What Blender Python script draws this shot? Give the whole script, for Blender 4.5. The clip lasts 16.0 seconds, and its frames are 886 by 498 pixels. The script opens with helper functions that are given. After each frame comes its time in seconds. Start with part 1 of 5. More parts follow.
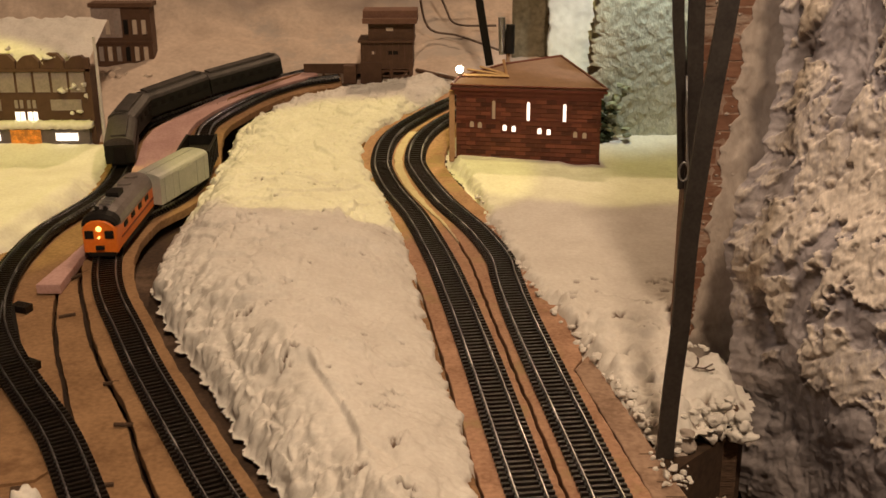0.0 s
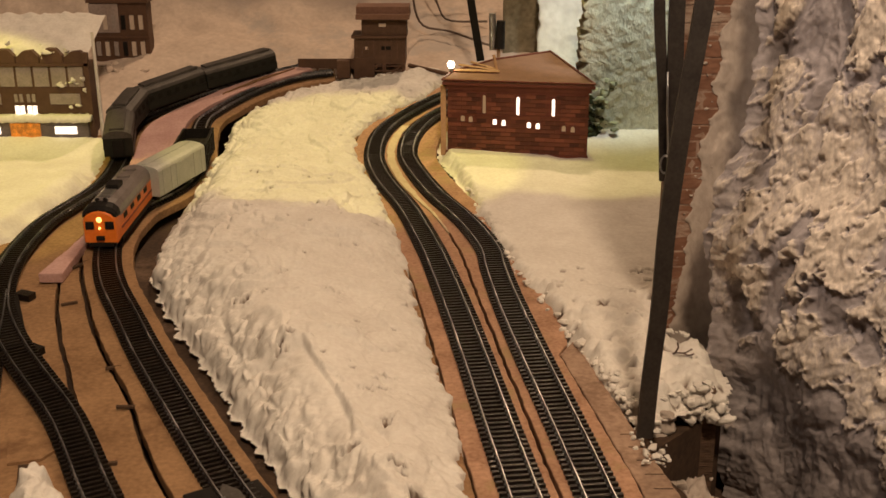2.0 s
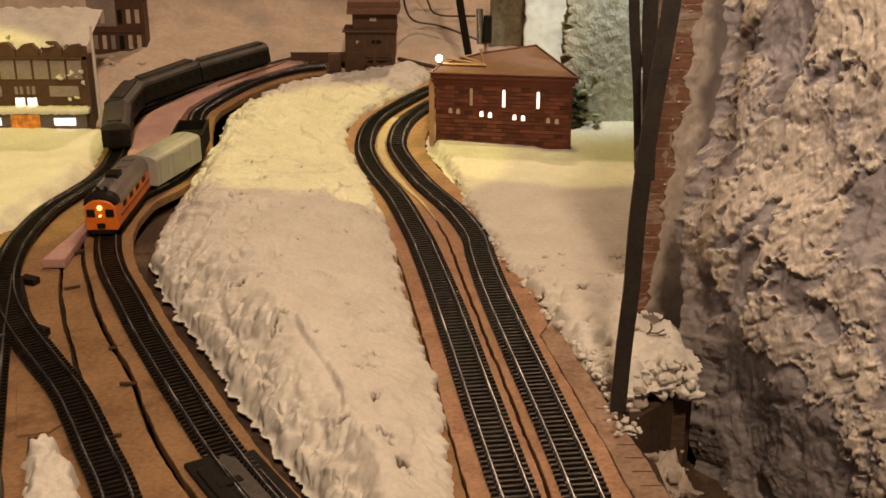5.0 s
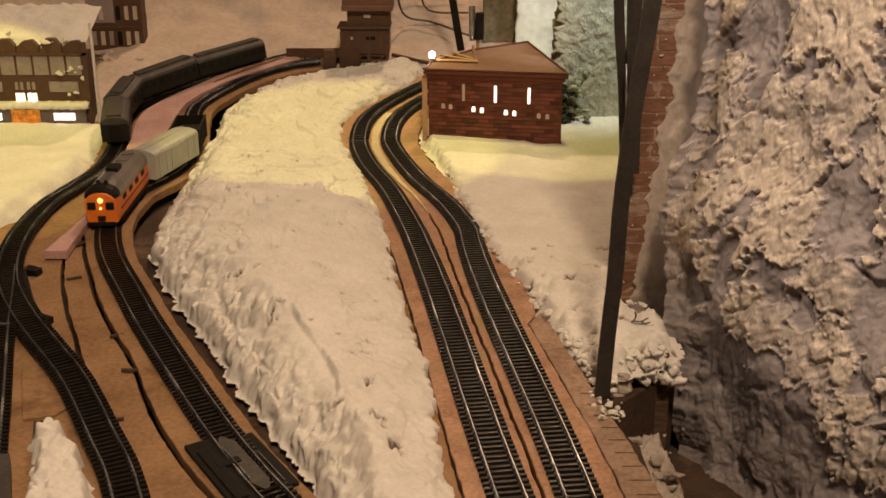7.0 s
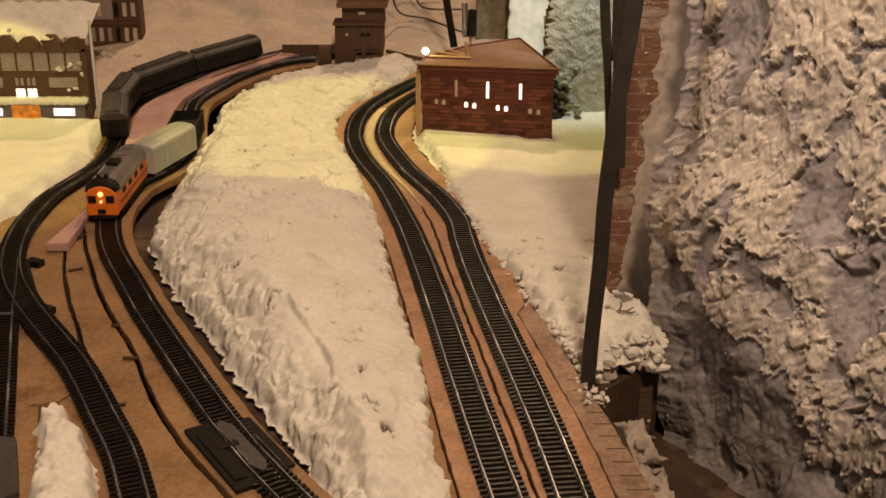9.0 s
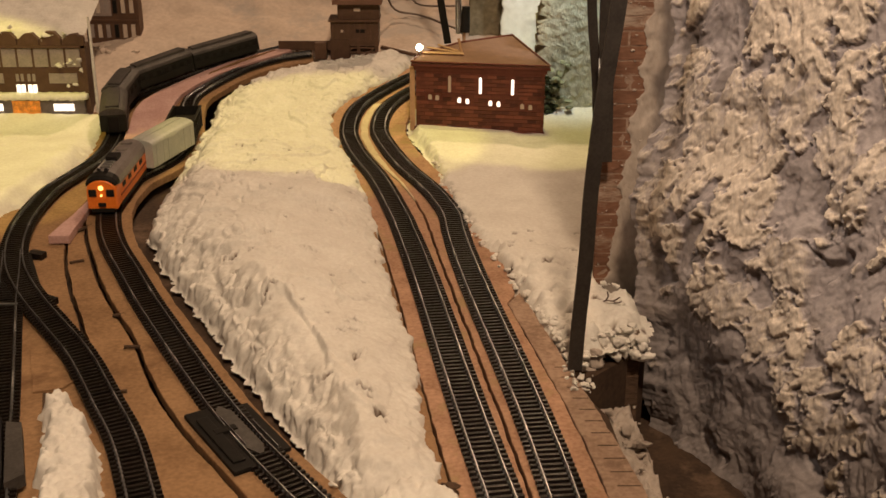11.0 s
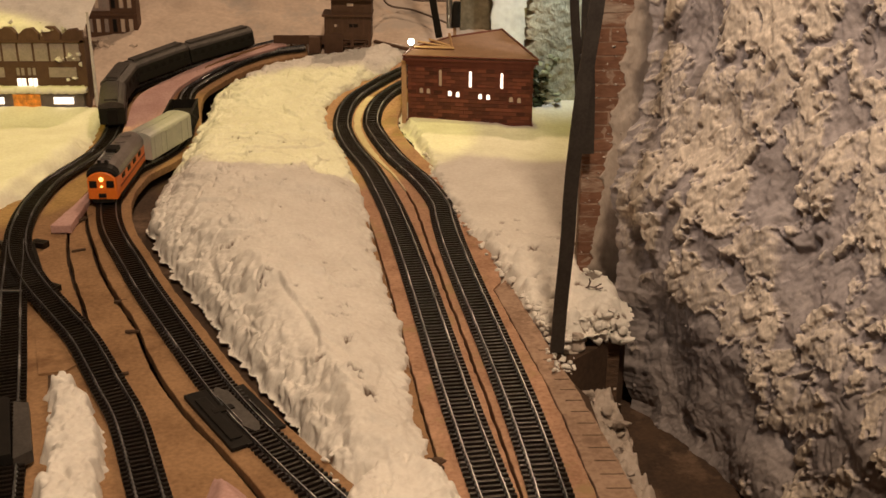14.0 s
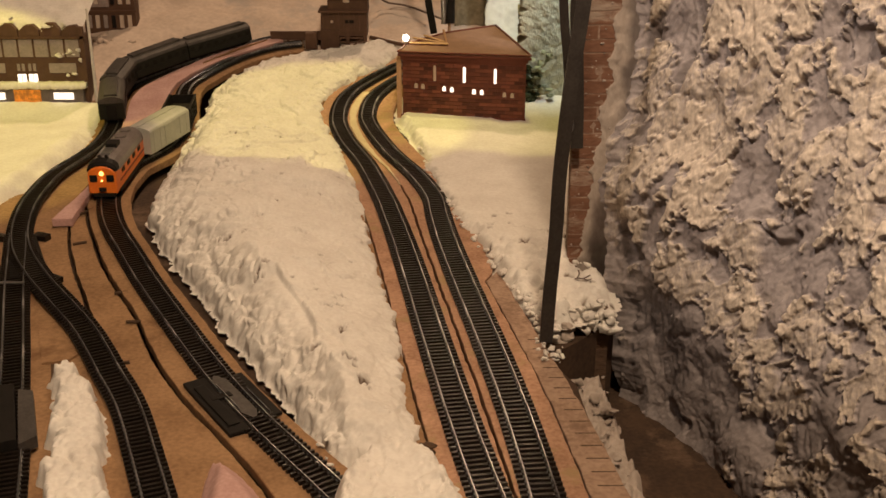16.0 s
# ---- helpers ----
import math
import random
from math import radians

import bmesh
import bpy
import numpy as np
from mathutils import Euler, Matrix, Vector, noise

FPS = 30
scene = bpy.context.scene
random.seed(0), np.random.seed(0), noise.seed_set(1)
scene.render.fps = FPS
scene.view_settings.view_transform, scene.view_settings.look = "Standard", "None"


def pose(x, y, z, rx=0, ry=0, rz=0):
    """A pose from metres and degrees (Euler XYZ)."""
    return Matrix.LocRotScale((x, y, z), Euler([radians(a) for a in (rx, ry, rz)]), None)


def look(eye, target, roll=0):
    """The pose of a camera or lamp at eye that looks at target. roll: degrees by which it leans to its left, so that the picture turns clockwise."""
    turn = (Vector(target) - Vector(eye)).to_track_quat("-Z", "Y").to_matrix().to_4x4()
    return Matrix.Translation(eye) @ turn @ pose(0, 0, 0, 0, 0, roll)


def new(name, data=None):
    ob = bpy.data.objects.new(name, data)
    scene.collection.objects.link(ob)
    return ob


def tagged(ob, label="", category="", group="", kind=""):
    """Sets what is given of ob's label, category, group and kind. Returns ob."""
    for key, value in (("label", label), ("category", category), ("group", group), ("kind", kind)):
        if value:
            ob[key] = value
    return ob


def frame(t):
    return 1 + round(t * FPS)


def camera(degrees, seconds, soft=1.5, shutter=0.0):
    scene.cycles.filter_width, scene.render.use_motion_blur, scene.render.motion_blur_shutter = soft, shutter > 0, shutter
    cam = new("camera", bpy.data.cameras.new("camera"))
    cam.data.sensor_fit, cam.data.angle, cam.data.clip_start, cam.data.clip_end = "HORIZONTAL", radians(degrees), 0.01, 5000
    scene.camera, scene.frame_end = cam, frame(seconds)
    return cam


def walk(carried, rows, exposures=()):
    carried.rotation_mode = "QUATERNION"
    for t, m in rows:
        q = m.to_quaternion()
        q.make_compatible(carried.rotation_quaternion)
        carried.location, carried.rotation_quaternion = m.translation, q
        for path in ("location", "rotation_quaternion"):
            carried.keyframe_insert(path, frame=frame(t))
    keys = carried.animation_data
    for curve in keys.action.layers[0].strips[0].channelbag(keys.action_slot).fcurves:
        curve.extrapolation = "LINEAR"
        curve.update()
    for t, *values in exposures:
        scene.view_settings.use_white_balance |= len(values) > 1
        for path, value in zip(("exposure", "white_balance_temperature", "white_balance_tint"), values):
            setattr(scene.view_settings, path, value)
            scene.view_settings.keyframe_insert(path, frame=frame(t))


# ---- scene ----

# ---------------------------------------------------------------- camera
cam = camera(42.8, 16.0, soft=1.6)
PATH = [
    (0, pose(-0.0121, 0.1029, 0.3236, 69.919, 0.407, 0.983)),
    (1, pose(-0.0108, 0.0895, 0.3269, 69.767, 0.331, 0.830)),
    (2, pose(-0.0094, 0.0761, 0.3302, 69.622, 0.262, 0.687)),
    (3, pose(-0.0080, 0.0630, 0.3335, 69.482, 0.202, 0.554)),
    (4, pose(-0.0065, 0.0499, 0.3368, 69.347, 0.148, 0.429)),
    (5, pose(-0.0049, 0.0371, 0.3401, 69.216, 0.101, 0.311)),
    (6, pose(-0.0033, 0.0245, 0.3434, 69.087, 0.061, 0.201)),
    (7, pose(-0.0017, 0.0121, 0.3467, 68.960, 0.027, 0.097)),
    (8, pose(-0.0000, -0.0000, 0.3500, 68.834, -0.002, -0.001)),
    (9, pose(0.0017, -0.0119, 0.3533, 68.707, -0.025, -0.092)),
    (10, pose(0.0034, -0.0236, 0.3565, 68.579, -0.044, -0.178)),
    (11, pose(0.0052, -0.0350, 0.3599, 68.449, -0.058, -0.259)),
    (12, pose(0.0071, -0.0462, 0.3632, 68.315, -0.068, -0.334)),
    (13, pose(0.0089, -0.0572, 0.3667, 68.176, -0.074, -0.403)),
    (14, pose(0.0109, -0.0681, 0.3702, 68.032, -0.078, -0.467)),
    (15, pose(0.0129, -0.0787, 0.3738, 67.880, -0.079, -0.525)),
    (16, pose(0.0150, -0.0893, 0.3775, 67.720, -0.077, -0.576)),
]
walk(cam, PATH, exposures=((0, 0.0),))

# ---------------------------------------------------------------- light
world = bpy.data.worlds.new("basement")
scene.world = world
world.use_nodes = True
world.node_tree.nodes["Background"].inputs[0].default_value = (1.0, 0.78, 0.58, 1)
world.node_tree.nodes["Background"].inputs[1].default_value = 0.12


def lamp(name, kind, place, aim, power, color, size=0.1, spread=None, cone=None, blend=0.15):
    data = bpy.data.lights.new(name, kind)
    data.energy, data.color = power, color
    if kind == "AREA":
        data.shape, data.size = "DISK", size
        if spread:
            data.spread = radians(spread)
    else:
        data.shadow_soft_size = size
    if kind == "SPOT":
        data.spot_size, data.spot_blend = radians(cone), blend
    ob = new(name, data)
    ob.matrix_basis = look(place, aim)
    return ob


WARM, YELLOW = (1.0, 0.67, 0.41), (1.0, 0.86, 0.18)
lamp("back_bulb_light", "AREA", (0.30, 2.75, 2.18), (0.0, 0.8, 0.0), 28.5, WARM, size=0.16)
lamp("ceiling_bulb_light", "AREA", (0.10, 0.62, 1.75), (-0.05, 0.62, 0), 3.0, WARM, size=0.14)
# unseen fill added to brighten the fronts that face the camera
lamp("front_bulb_light", "AREA", (0.13, -0.30, 1.50), (-0.05, 0.60, 0.0), 20.5, (1.0, 0.73, 0.49), size=0.16)
# three unseen spots stand in for one warm lamp over the far half
lamp("reflector_lamp_light", "SPOT", (-0.135, 1.215, 0.80), (-0.135, 1.205, 0.0), 8.5, YELLOW, size=0.012, cone=28, blend=0.06)
lamp("reflector_lamp_light", "SPOT", (0.12, 1.30, 0.85), (0.12, 1.30, 0.0), 9.0, (1.0, 0.86, 0.24), size=0.012, cone=27, blend=0.06)
lamp("reflector_lamp_light", "SPOT", (-0.60, 1.12, 0.75), (-0.60, 1.11, 0.0), 11.2, YELLOW, size=0.012, cone=43, blend=0.10)
# unseen spot added to brighten the plaster and whitewashed walls
lamp("pillar_lamp_light", "SPOT", (0.21, 1.22, 0.36), (0.17, 1.40, 0.06), 2.4, (0.86, 0.95, 0.92), size=0.02, cone=52, blend=0.5)
# extra unseen spot, there only to lift the stone wall
lamp("wall_lamp_light", "SPOT", (-0.16, 0.22, 0.88), (0.34, 0.68, 0.235), 18.8, (1.0, 0.79, 0.62), size=0.03, cone=33, blend=0.6)

# ---------------------------------------------------------------- materials


def mat(name, a, b, rough=0.7, metal=0.0, scale=60.0, fine=None, stain=None, stain_at=0.62, bump=0.3, depth=0.001, stretch=(1, 1, 1), spec=0.3, island=0.0, glow=None, power=0.0):
    """Two tones a and b mixed by coarse and fine noise, with optional stains, and a bump from both."""
    m = bpy.data.materials.new(name)
    m.use_nodes = True
    nt = m.node_tree
    n, link = nt.nodes, nt.links.new
    bsdf = n["Principled BSDF"]
    tc = n.new("ShaderNodeTexCoord")
    mp = n.new("ShaderNodeMapping")
    mp.inputs["Scale"].default_value = stretch
    link(tc.outputs["Object"], mp.inputs["Vector"])
    big = n.new("ShaderNodeTexNoise")
    big.inputs["Scale"].default_value, big.inputs["Detail"].default_value, big.inputs["Roughness"].default_value = scale, 5, 0.6
    link(mp.outputs[0], big.inputs["Vector"])
    small = n.new("ShaderNodeTexNoise")
    small.inputs["Scale"].default_value, small.inputs["Detail"].default_value = fine or scale * 9, 3
    link(mp.outputs[0], small.inputs["Vector"])
    add = n.new("ShaderNodeMath")
    add.operation = "MULTIPLY_ADD"
    add.inputs[1].default_value = 0.45
    link(small.outputs["Fac"], add.inputs[0])
    half = n.new("ShaderNodeMath")
    half.operation = "MULTIPLY"
    half.inputs[1].default_value = 0.55
    link(big.outputs["Fac"], half.inputs[0])
    link(half.outputs[0], add.inputs[2])
    ramp = n.new("ShaderNodeValToRGB")
    ramp.color_ramp.elements[0].position, ramp.color_ramp.elements[1].position = 0.36, 0.64
    ramp.color_ramp.elements[0].color, ramp.color_ramp.elements[1].color = (*a, 1), (*b, 1)
    link(add.outputs[0], ramp.inputs["Fac"])
    color = ramp.outputs["Color"]
    if stain:
        third = n.new("ShaderNodeTexNoise")
        third.inputs["Scale"].default_value, third.inputs["Detail"].default_value = scale * 0.45, 8
        third.inputs["Roughness"].default_value = 0.7
        link(mp.outputs[0], third.inputs["Vector"])
        cut = n.new("ShaderNodeMapRange")
        cut.inputs["From Min"].default_value, cut.inputs["From Max"].default_value = stain_at - 0.04, stain_at + 0.05
        link(third.outputs["Fac"], cut.inputs["Value"])
        mix = n.new("ShaderNodeMix")
        mix.data_type = "RGBA"
        link(cut.outputs[0], mix.inputs[0])
        link(color, mix.inputs[6])
        mix.inputs[7].default_value = (*stain, 1)
        color = mix.outputs[2]
    if island:
        info = n.new("ShaderNodeObjectInfo")
        val = n.new("ShaderNodeMapRange")
        val.inputs["To Min"].default_value, val.inputs["To Max"].default_value = 1 - island, 1 + island
        link(info.outputs["Random"], val.inputs["Value"])
        hsv = n.new("ShaderNodeHueSaturation")
        link(val.outputs[0], hsv.inputs["Value"])
        link(color, hsv.inputs["Color"])
        color = hsv.outputs[0]
    link(color, bsdf.inputs["Base Color"])
    bsdf.inputs["Roughness"].default_value, bsdf.inputs["Metallic"].default_value = rough, metal
    bsdf.inputs["Specular IOR Level"].default_value = spec
    if bump:
        bp = n.new("ShaderNodeBump")
        bp.inputs["Strength"].default_value, bp.inputs["Distance"].default_value = bump, depth
        link(add.outputs[0], bp.inputs["Height"])
        link(bp.outputs[0], bsdf.inputs["Normal"])
    if glow:
        bsdf.inputs["Emission Color"].default_value, bsdf.inputs["Emission Strength"].default_value = (*glow, 1), power
    return m


def stone_material():
    """Grey stone under flaking cream limewash; the mesh says where the limewash still holds."""
    m = mat("crumbling_stone", (0.235, 0.208, 0.213), (0.36, 0.322, 0.318), 0.9, scale=24, fine=240, stain=(0.45, 0.40, 0.375), stain_at=0.62, bump=0.6, depth=0.003)
    nt = m.node_tree
    bsdf = nt.nodes["Principled BSDF"]
    under = bsdf.inputs["Base Color"].links[0].from_socket
    at = nt.nodes.new("ShaderNodeAttribute")
    at.attribute_name = "limewash"
    grain = nt.nodes.new("ShaderNodeTexNoise")
    grain.inputs["Scale"].default_value, grain.inputs["Detail"].default_value = 90, 6
    ramp = nt.nodes.new("ShaderNodeValToRGB")
    ramp.color_ramp.elements[0].position, ramp.color_ramp.elements[1].position = 0.35, 0.65
    ramp.color_ramp.elements[0].color, ramp.color_ramp.elements[1].color = (0.45, 0.388, 0.330, 1), (0.63, 0.55, 0.465, 1)
    nt.links.new(grain.outputs["Fac"], ramp.inputs["Fac"])
    mix = nt.nodes.new("ShaderNodeMix")
    mix.data_type = "RGBA"
    rag = nt.nodes.new("ShaderNodeTexNoise")
    rag.inputs["Scale"].default_value, rag.inputs["Detail"].default_value = 130, 5
    both = nt.nodes.new("ShaderNodeMath")
    both.operation = "MULTIPLY_ADD"
    both.inputs[1].default_value = 0.9
    nt.links.new(rag.outputs["Fac"], both.inputs[0])
    nt.links.new(at.outputs["Fac"], both.inputs[2])
    cut = nt.nodes.new("ShaderNodeMapRange")
    cut.inputs["From Min"].default_value, cut.inputs["From Max"].default_value = 0.62, 1.15
    nt.links.new(both.outputs[0], cut.inputs["Value"])
    nt.links.new(cut.outputs[0], mix.inputs[0])
    nt.links.new(under, mix.inputs[6])
    nt.links.new(ramp.outputs["Color"], mix.inputs[7])
    nt.links.new(mix.outputs[2], bsdf.inputs["Base Color"])
    return m


SNOW = mat("plaster_snow", (0.66, 0.62, 0.57), (0.80, 0.77, 0.72), 0.85, scale=26, fine=330, stain=(0.56, 0.50, 0.45), stain_at=0.68, bump=0.35, depth=0.0018)


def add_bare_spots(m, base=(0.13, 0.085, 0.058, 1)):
    """Another colour where plaster is picked off or shade sits in dents, or paint ends."""
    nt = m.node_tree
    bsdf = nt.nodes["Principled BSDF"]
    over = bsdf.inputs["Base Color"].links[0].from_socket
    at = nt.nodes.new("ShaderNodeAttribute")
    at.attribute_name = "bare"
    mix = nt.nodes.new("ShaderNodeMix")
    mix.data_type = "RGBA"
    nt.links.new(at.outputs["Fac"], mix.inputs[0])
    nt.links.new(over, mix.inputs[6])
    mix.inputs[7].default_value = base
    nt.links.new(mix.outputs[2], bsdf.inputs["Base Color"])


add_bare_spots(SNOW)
SCENERY = mat("painted_plaster_scenery", (0.50, 0.40, 0.33), (0.65, 0.535, 0.45), 0.9, scale=14, fine=160, stain=(0.46, 0.40, 0.36), stain_at=0.6, bump=0.4, depth=0.003)
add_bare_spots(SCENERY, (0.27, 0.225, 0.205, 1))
BOARD = mat("fibre_board", (0.195, 0.108, 0.052), (0.345, 0.205, 0.106), 0.85, scale=22, fine=300, stain=(0.155, 0.080, 0.038), stain_at=0.60, bump=0.35, depth=0.0008)
EDGECORK = mat("worn_cork_edge", (0.25, 0.160, 0.110), (0.42, 0.290, 0.210), 0.9, scale=36, fine=300, stain=(0.20, 0.125, 0.085), stain_at=0.58, bump=0.6, depth=0.001)
CORK = mat("cork_roadbed", (0.27, 0.145, 0.088), (0.50, 0.30, 0.195), 0.9, scale=40, fine=330, stain=(0.34, 0.23, 0.12), stain_at=0.58, bump=0.5, depth=0.0008)
EDGE = mat("dark_cut_edge", (0.05, 0.03, 0.02), (0.10, 0.06, 0.035), 0.95, scale=120)
UNDER = mat("dark_bench", (0.04, 0.025, 0.017), (0.08, 0.048, 0.030), 0.9, scale=30, stain=(0.14, 0.09, 0.06))
PINK = mat("pink_foam", (0.44, 0.262, 0.235), (0.58, 0.375, 0.345), 0.8, scale=40, fine=400, stain=(0.5, 0.36, 0.3), stain_at=0.66, bump=0.25)
TIE = mat("black_plastic_tie", (0.006, 0.0045, 0.0036), (0.016, 0.0115, 0.009), 0.30, scale=300, island=0.35, spec=0.27)
# lighter stain puts the rails' broken glints into their colour
RAIL = mat("nickel_rail", (0.14, 0.14, 0.15), (0.40, 0.41, 0.43), 0.42, metal=1.0, scale=45, fine=220, stain=(0.74, 0.75, 0.78), stain_at=0.58, bump=0.15, depth=0.0002)
BALLAST = mat("dark_ballast", (0.008, 0.006, 0.005), (0.026, 0.020, 0.015), 0.95, scale=500, bump=0.8, depth=0.0008)
ROCK = stone_material()
BRICK = mat("old_red_brick", (0.15, 0.074, 0.047), (0.24, 0.122, 0.078), 0.9, scale=38, fine=240, stain=(0.42, 0.33, 0.265), stain_at=0.575, bump=0.6, depth=0.0015, stretch=(0.55, 1, 1.9), island=0.10)
MORTAR = mat("grey_mortar", (0.33, 0.275, 0.235), (0.50, 0.43, 0.375), 0.95, scale=30, fine=200, stain=(0.52, 0.44, 0.37), stain_at=0.60, bump=0.8, depth=0.003, stretch=(1, 1, 0.6))
PILLARBED = mat("brown_mortar", (0.22, 0.13, 0.09), (0.40, 0.30, 0.24), 0.95, scale=60, fine=300, bump=0.6, depth=0.002)
MOSSY = mat("flaking_plaster", (0.50, 0.50, 0.38), (0.74, 0.73, 0.58), 0.9, scale=48, fine=380, stain=(0.20, 0.20, 0.155), stain_at=0.585, bump=0.8, depth=0.004, stretch=(1, 1, 0.7))
MOSS = mat("dark_moss", (0.018, 0.026, 0.014), (0.06, 0.075, 0.04), 0.95, scale=200, bump=0.5)
LICHEN = mat("pale_lichen", (0.20, 0.23, 0.15), (0.42, 0.43, 0.31), 0.9, scale=160, bump=0.5)
WHITEWASH = mat("whitewashed_stone", (0.68, 0.71, 0.71), (0.86, 0.89, 0.90), 0.7, scale=18, fine=120, stain=(0.36, 0.26, 0.20), stain_at=0.66, bump=0.4, depth=0.003)
OLDSTONE = mat("damp_stone", (0.13, 0.11, 0.07), (0.26, 0.22, 0.15), 0.9, scale=40, fine=180, stain=(0.5, 0.45, 0.34), stain_at=0.66, bump=0.6, depth=0.003)
STRAP = mat("black_flat_cable", (0.025, 0.02, 0.018), (0.05, 0.042, 0.036), 0.55, scale=60, bump=0.1, spec=0.4)
TIMBER = mat("dark_timber", (0.055, 0.034, 0.022), (0.15, 0.092, 0.060), 0.85, scale=22, fine=160, bump=0.8, depth=0.003, stretch=(1, 1, 7))
WALL = mat("basement_wall", (0.20, 0.15, 0.11), (0.30, 0.23, 0.17), 0.95, scale=3, bump=0.3)
BROWN = mat("brown_plastic", (0.085, 0.045, 0.028), (0.13, 0.072, 0.045), 0.6, scale=120, fine=900, island=0.12)
REDBRICK = mat("model_brick", (0.115, 0.036, 0.022), (0.165, 0.056, 0.034), 0.7, scale=160, island=0.55, bump=0.2)
MAROON = mat("maroon_trim", (0.11, 0.03, 0.02), (0.16, 0.048, 0.03), 0.5, scale=120)
ROOF = mat("brown_roof_card", (0.15, 0.080, 0.055), (0.22, 0.12, 0.085), 0.8, scale=50, stain=(0.17, 0.085, 0.055), stain_at=0.68)
WOOD = mat("bare_stripwood", (0.42, 0.25, 0.14), (0.58, 0.37, 0.22), 0.75, scale=60, stretch=(1, 6, 1))
GREYBLUE = mat("grey_shop_front", (0.12, 0.10, 0.10), (0.18, 0.15, 0.145), 0.7, scale=80)
PALEWALL = mat("pale_house_wall", (0.26, 0.20, 0.18), (0.38, 0.31, 0.28), 0.8, scale=50)
ORANGEGLOW = mat("orange_lit_window", (0.10, 0.03, 0.01), (0.80, 0.30, 0.05), 0.5, scale=170, stain=(0.10, 0.04, 0.02), stain_at=0.55, glow=(1.0, 0.30, 0.03), power=0.35)
WINDOW = mat("lit_window", (0.9, 0.85, 0.8), (0.95, 0.9, 0.85), 0.4, scale=80, bump=0, glow=(1.0, 0.86, 0.70), power=1.6)
DIMWIN = mat("pale_window_film", (0.50, 0.40, 0.32), (0.62, 0.52, 0.43), 0.4, scale=120, bump=0)
GREYWIN = mat("grey_window_film", (0.26, 0.22, 0.20), (0.38, 0.32, 0.29), 0.35, scale=60, bump=0)
ORANGE = mat("orange_loco_paint", (0.78, 0.17, 0.015), (0.86, 0.23, 0.03), 0.35, scale=70, bump=0.03, spec=0.5)
MAROONLINE = mat("maroon_stripe", (0.20, 0.03, 0.015), (0.26, 0.045, 0.02), 0.4, scale=70, bump=0)
LOCOROOF = mat("grey_loco_roof", (0.12, 0.10, 0.095), (0.20, 0.175, 0.165), 0.3, scale=60, bump=0.05, spec=0.5)
BLACK = mat("black_plastic", (0.012, 0.011, 0.010), (0.022, 0.019, 0.017), 0.5, scale=100, bump=0.05, spec=0.07)
CARGREEN = mat("dark_green_carriage", (0.008, 0.009, 0.007), (0.018, 0.018, 0.014), 0.5, scale=60, bump=0.05, spec=0.25)
CARROOF = mat("dark_grey_carriage_roof", (0.042, 0.037, 0.034), (0.088, 0.078, 0.072), 0.5, scale=60, bump=0.05)
SILVER = mat("silver_grey_car", (0.36, 0.37, 0.33), (0.46, 0.46, 0.41), 0.45, scale=60, bump=0.05, spec=0.5)
STEEL = mat("dull_steel", (0.30, 0.30, 0.30), (0.5, 0.5, 0.5), 0.35, metal=0.9, scale=90)
LAMPGLOW = mat("glowing_lamp", (1, 0.8, 0.5), (1, 0.85, 0.6), 0.4, bump=0, glow=(1.0, 0.50, 0.10), power=3.2)
BULBGLOW = mat("glowing_bulb", (1, 0.95, 0.85), (1, 0.97, 0.9), 0.4, bump=0, glow=(1.0, 0.86, 0.62), power=12.0)
WIRE = mat("thin_wire", (0.10, 0.07, 0.055), (0.16, 0.12, 0.10), 0.6, scale=60, bump=0)

# ---------------------------------------------------------------- mesh helpers


def zg(y):
    """Height of the rail bench: level, then climbing towards the back to fit the view."""
    return max(0.0, (y - 1.25) * 0.22)


def link_mesh(name, verts, faces, material, parent=None, smooth=False):
    me = bpy.data.meshes.new(name)
    me.from_pydata([tuple(map(float, v)) for v in verts], [], [tuple(int(i) for i in f) for f in faces])
    me.update()
    if smooth:
        me.polygons.foreach_set("use_smooth", [True] * len(me.polygons))
    me.materials.append(material)
    ob = new(name, me)
    ob.parent = parent
    return ob


def part(name, bm, material, parent=None, label="", smooth=False):
    me = bpy.data.meshes.new(name)
    bmesh.ops.recalc_face_normals(bm, faces=bm.faces)
    bm.to_mesh(me)
    bm.free()
    if smooth:
        me.polygons.foreach_set("use_smooth", [True] * len(me.polygons))
    me.materials.append(material)
    ob = new(name, me)
    ob.parent = parent
    return tagged(ob, label)


def empty(name, m=None):
    ob = new(name)
    ob.empty_display_size = 0.01
    if m is not None:
        ob.matrix_basis = m
    return ob


def add_box(bm, x0, y0, z0, x1, y1, z1, bevel=0.0, m=None):
    got = bmesh.ops.create_cube(bm, size=1.0)["verts"]
    for v in got:
        v.co = Vector(((x0 + x1) / 2 + v.co.x * (x1 - x0), (y0 + y1) / 2 + v.co.y * (y1 - y0), (z0 + z1) / 2 + v.co.z * (z1 - z0)))
    if bevel:
        edges = {e for v in got for e in v.link_edges}
        made = bmesh.ops.bevel(bm, geom=list(edges), offset=bevel, segments=2, affect="EDGES", profile=0.7)
        got = list({v for f in made["faces"] for v in f.verts} | {v for v in got if v.is_valid})
    if m is not None:
        bmesh.ops.transform(bm, matrix=m, verts=[v for v in got if v.is_valid])
    return bm


def box(x0, y0, z0, x1, y1, z1, bevel=0.0):
    return add_box(bmesh.new(), x0, y0, z0, x1, y1, z1, bevel)


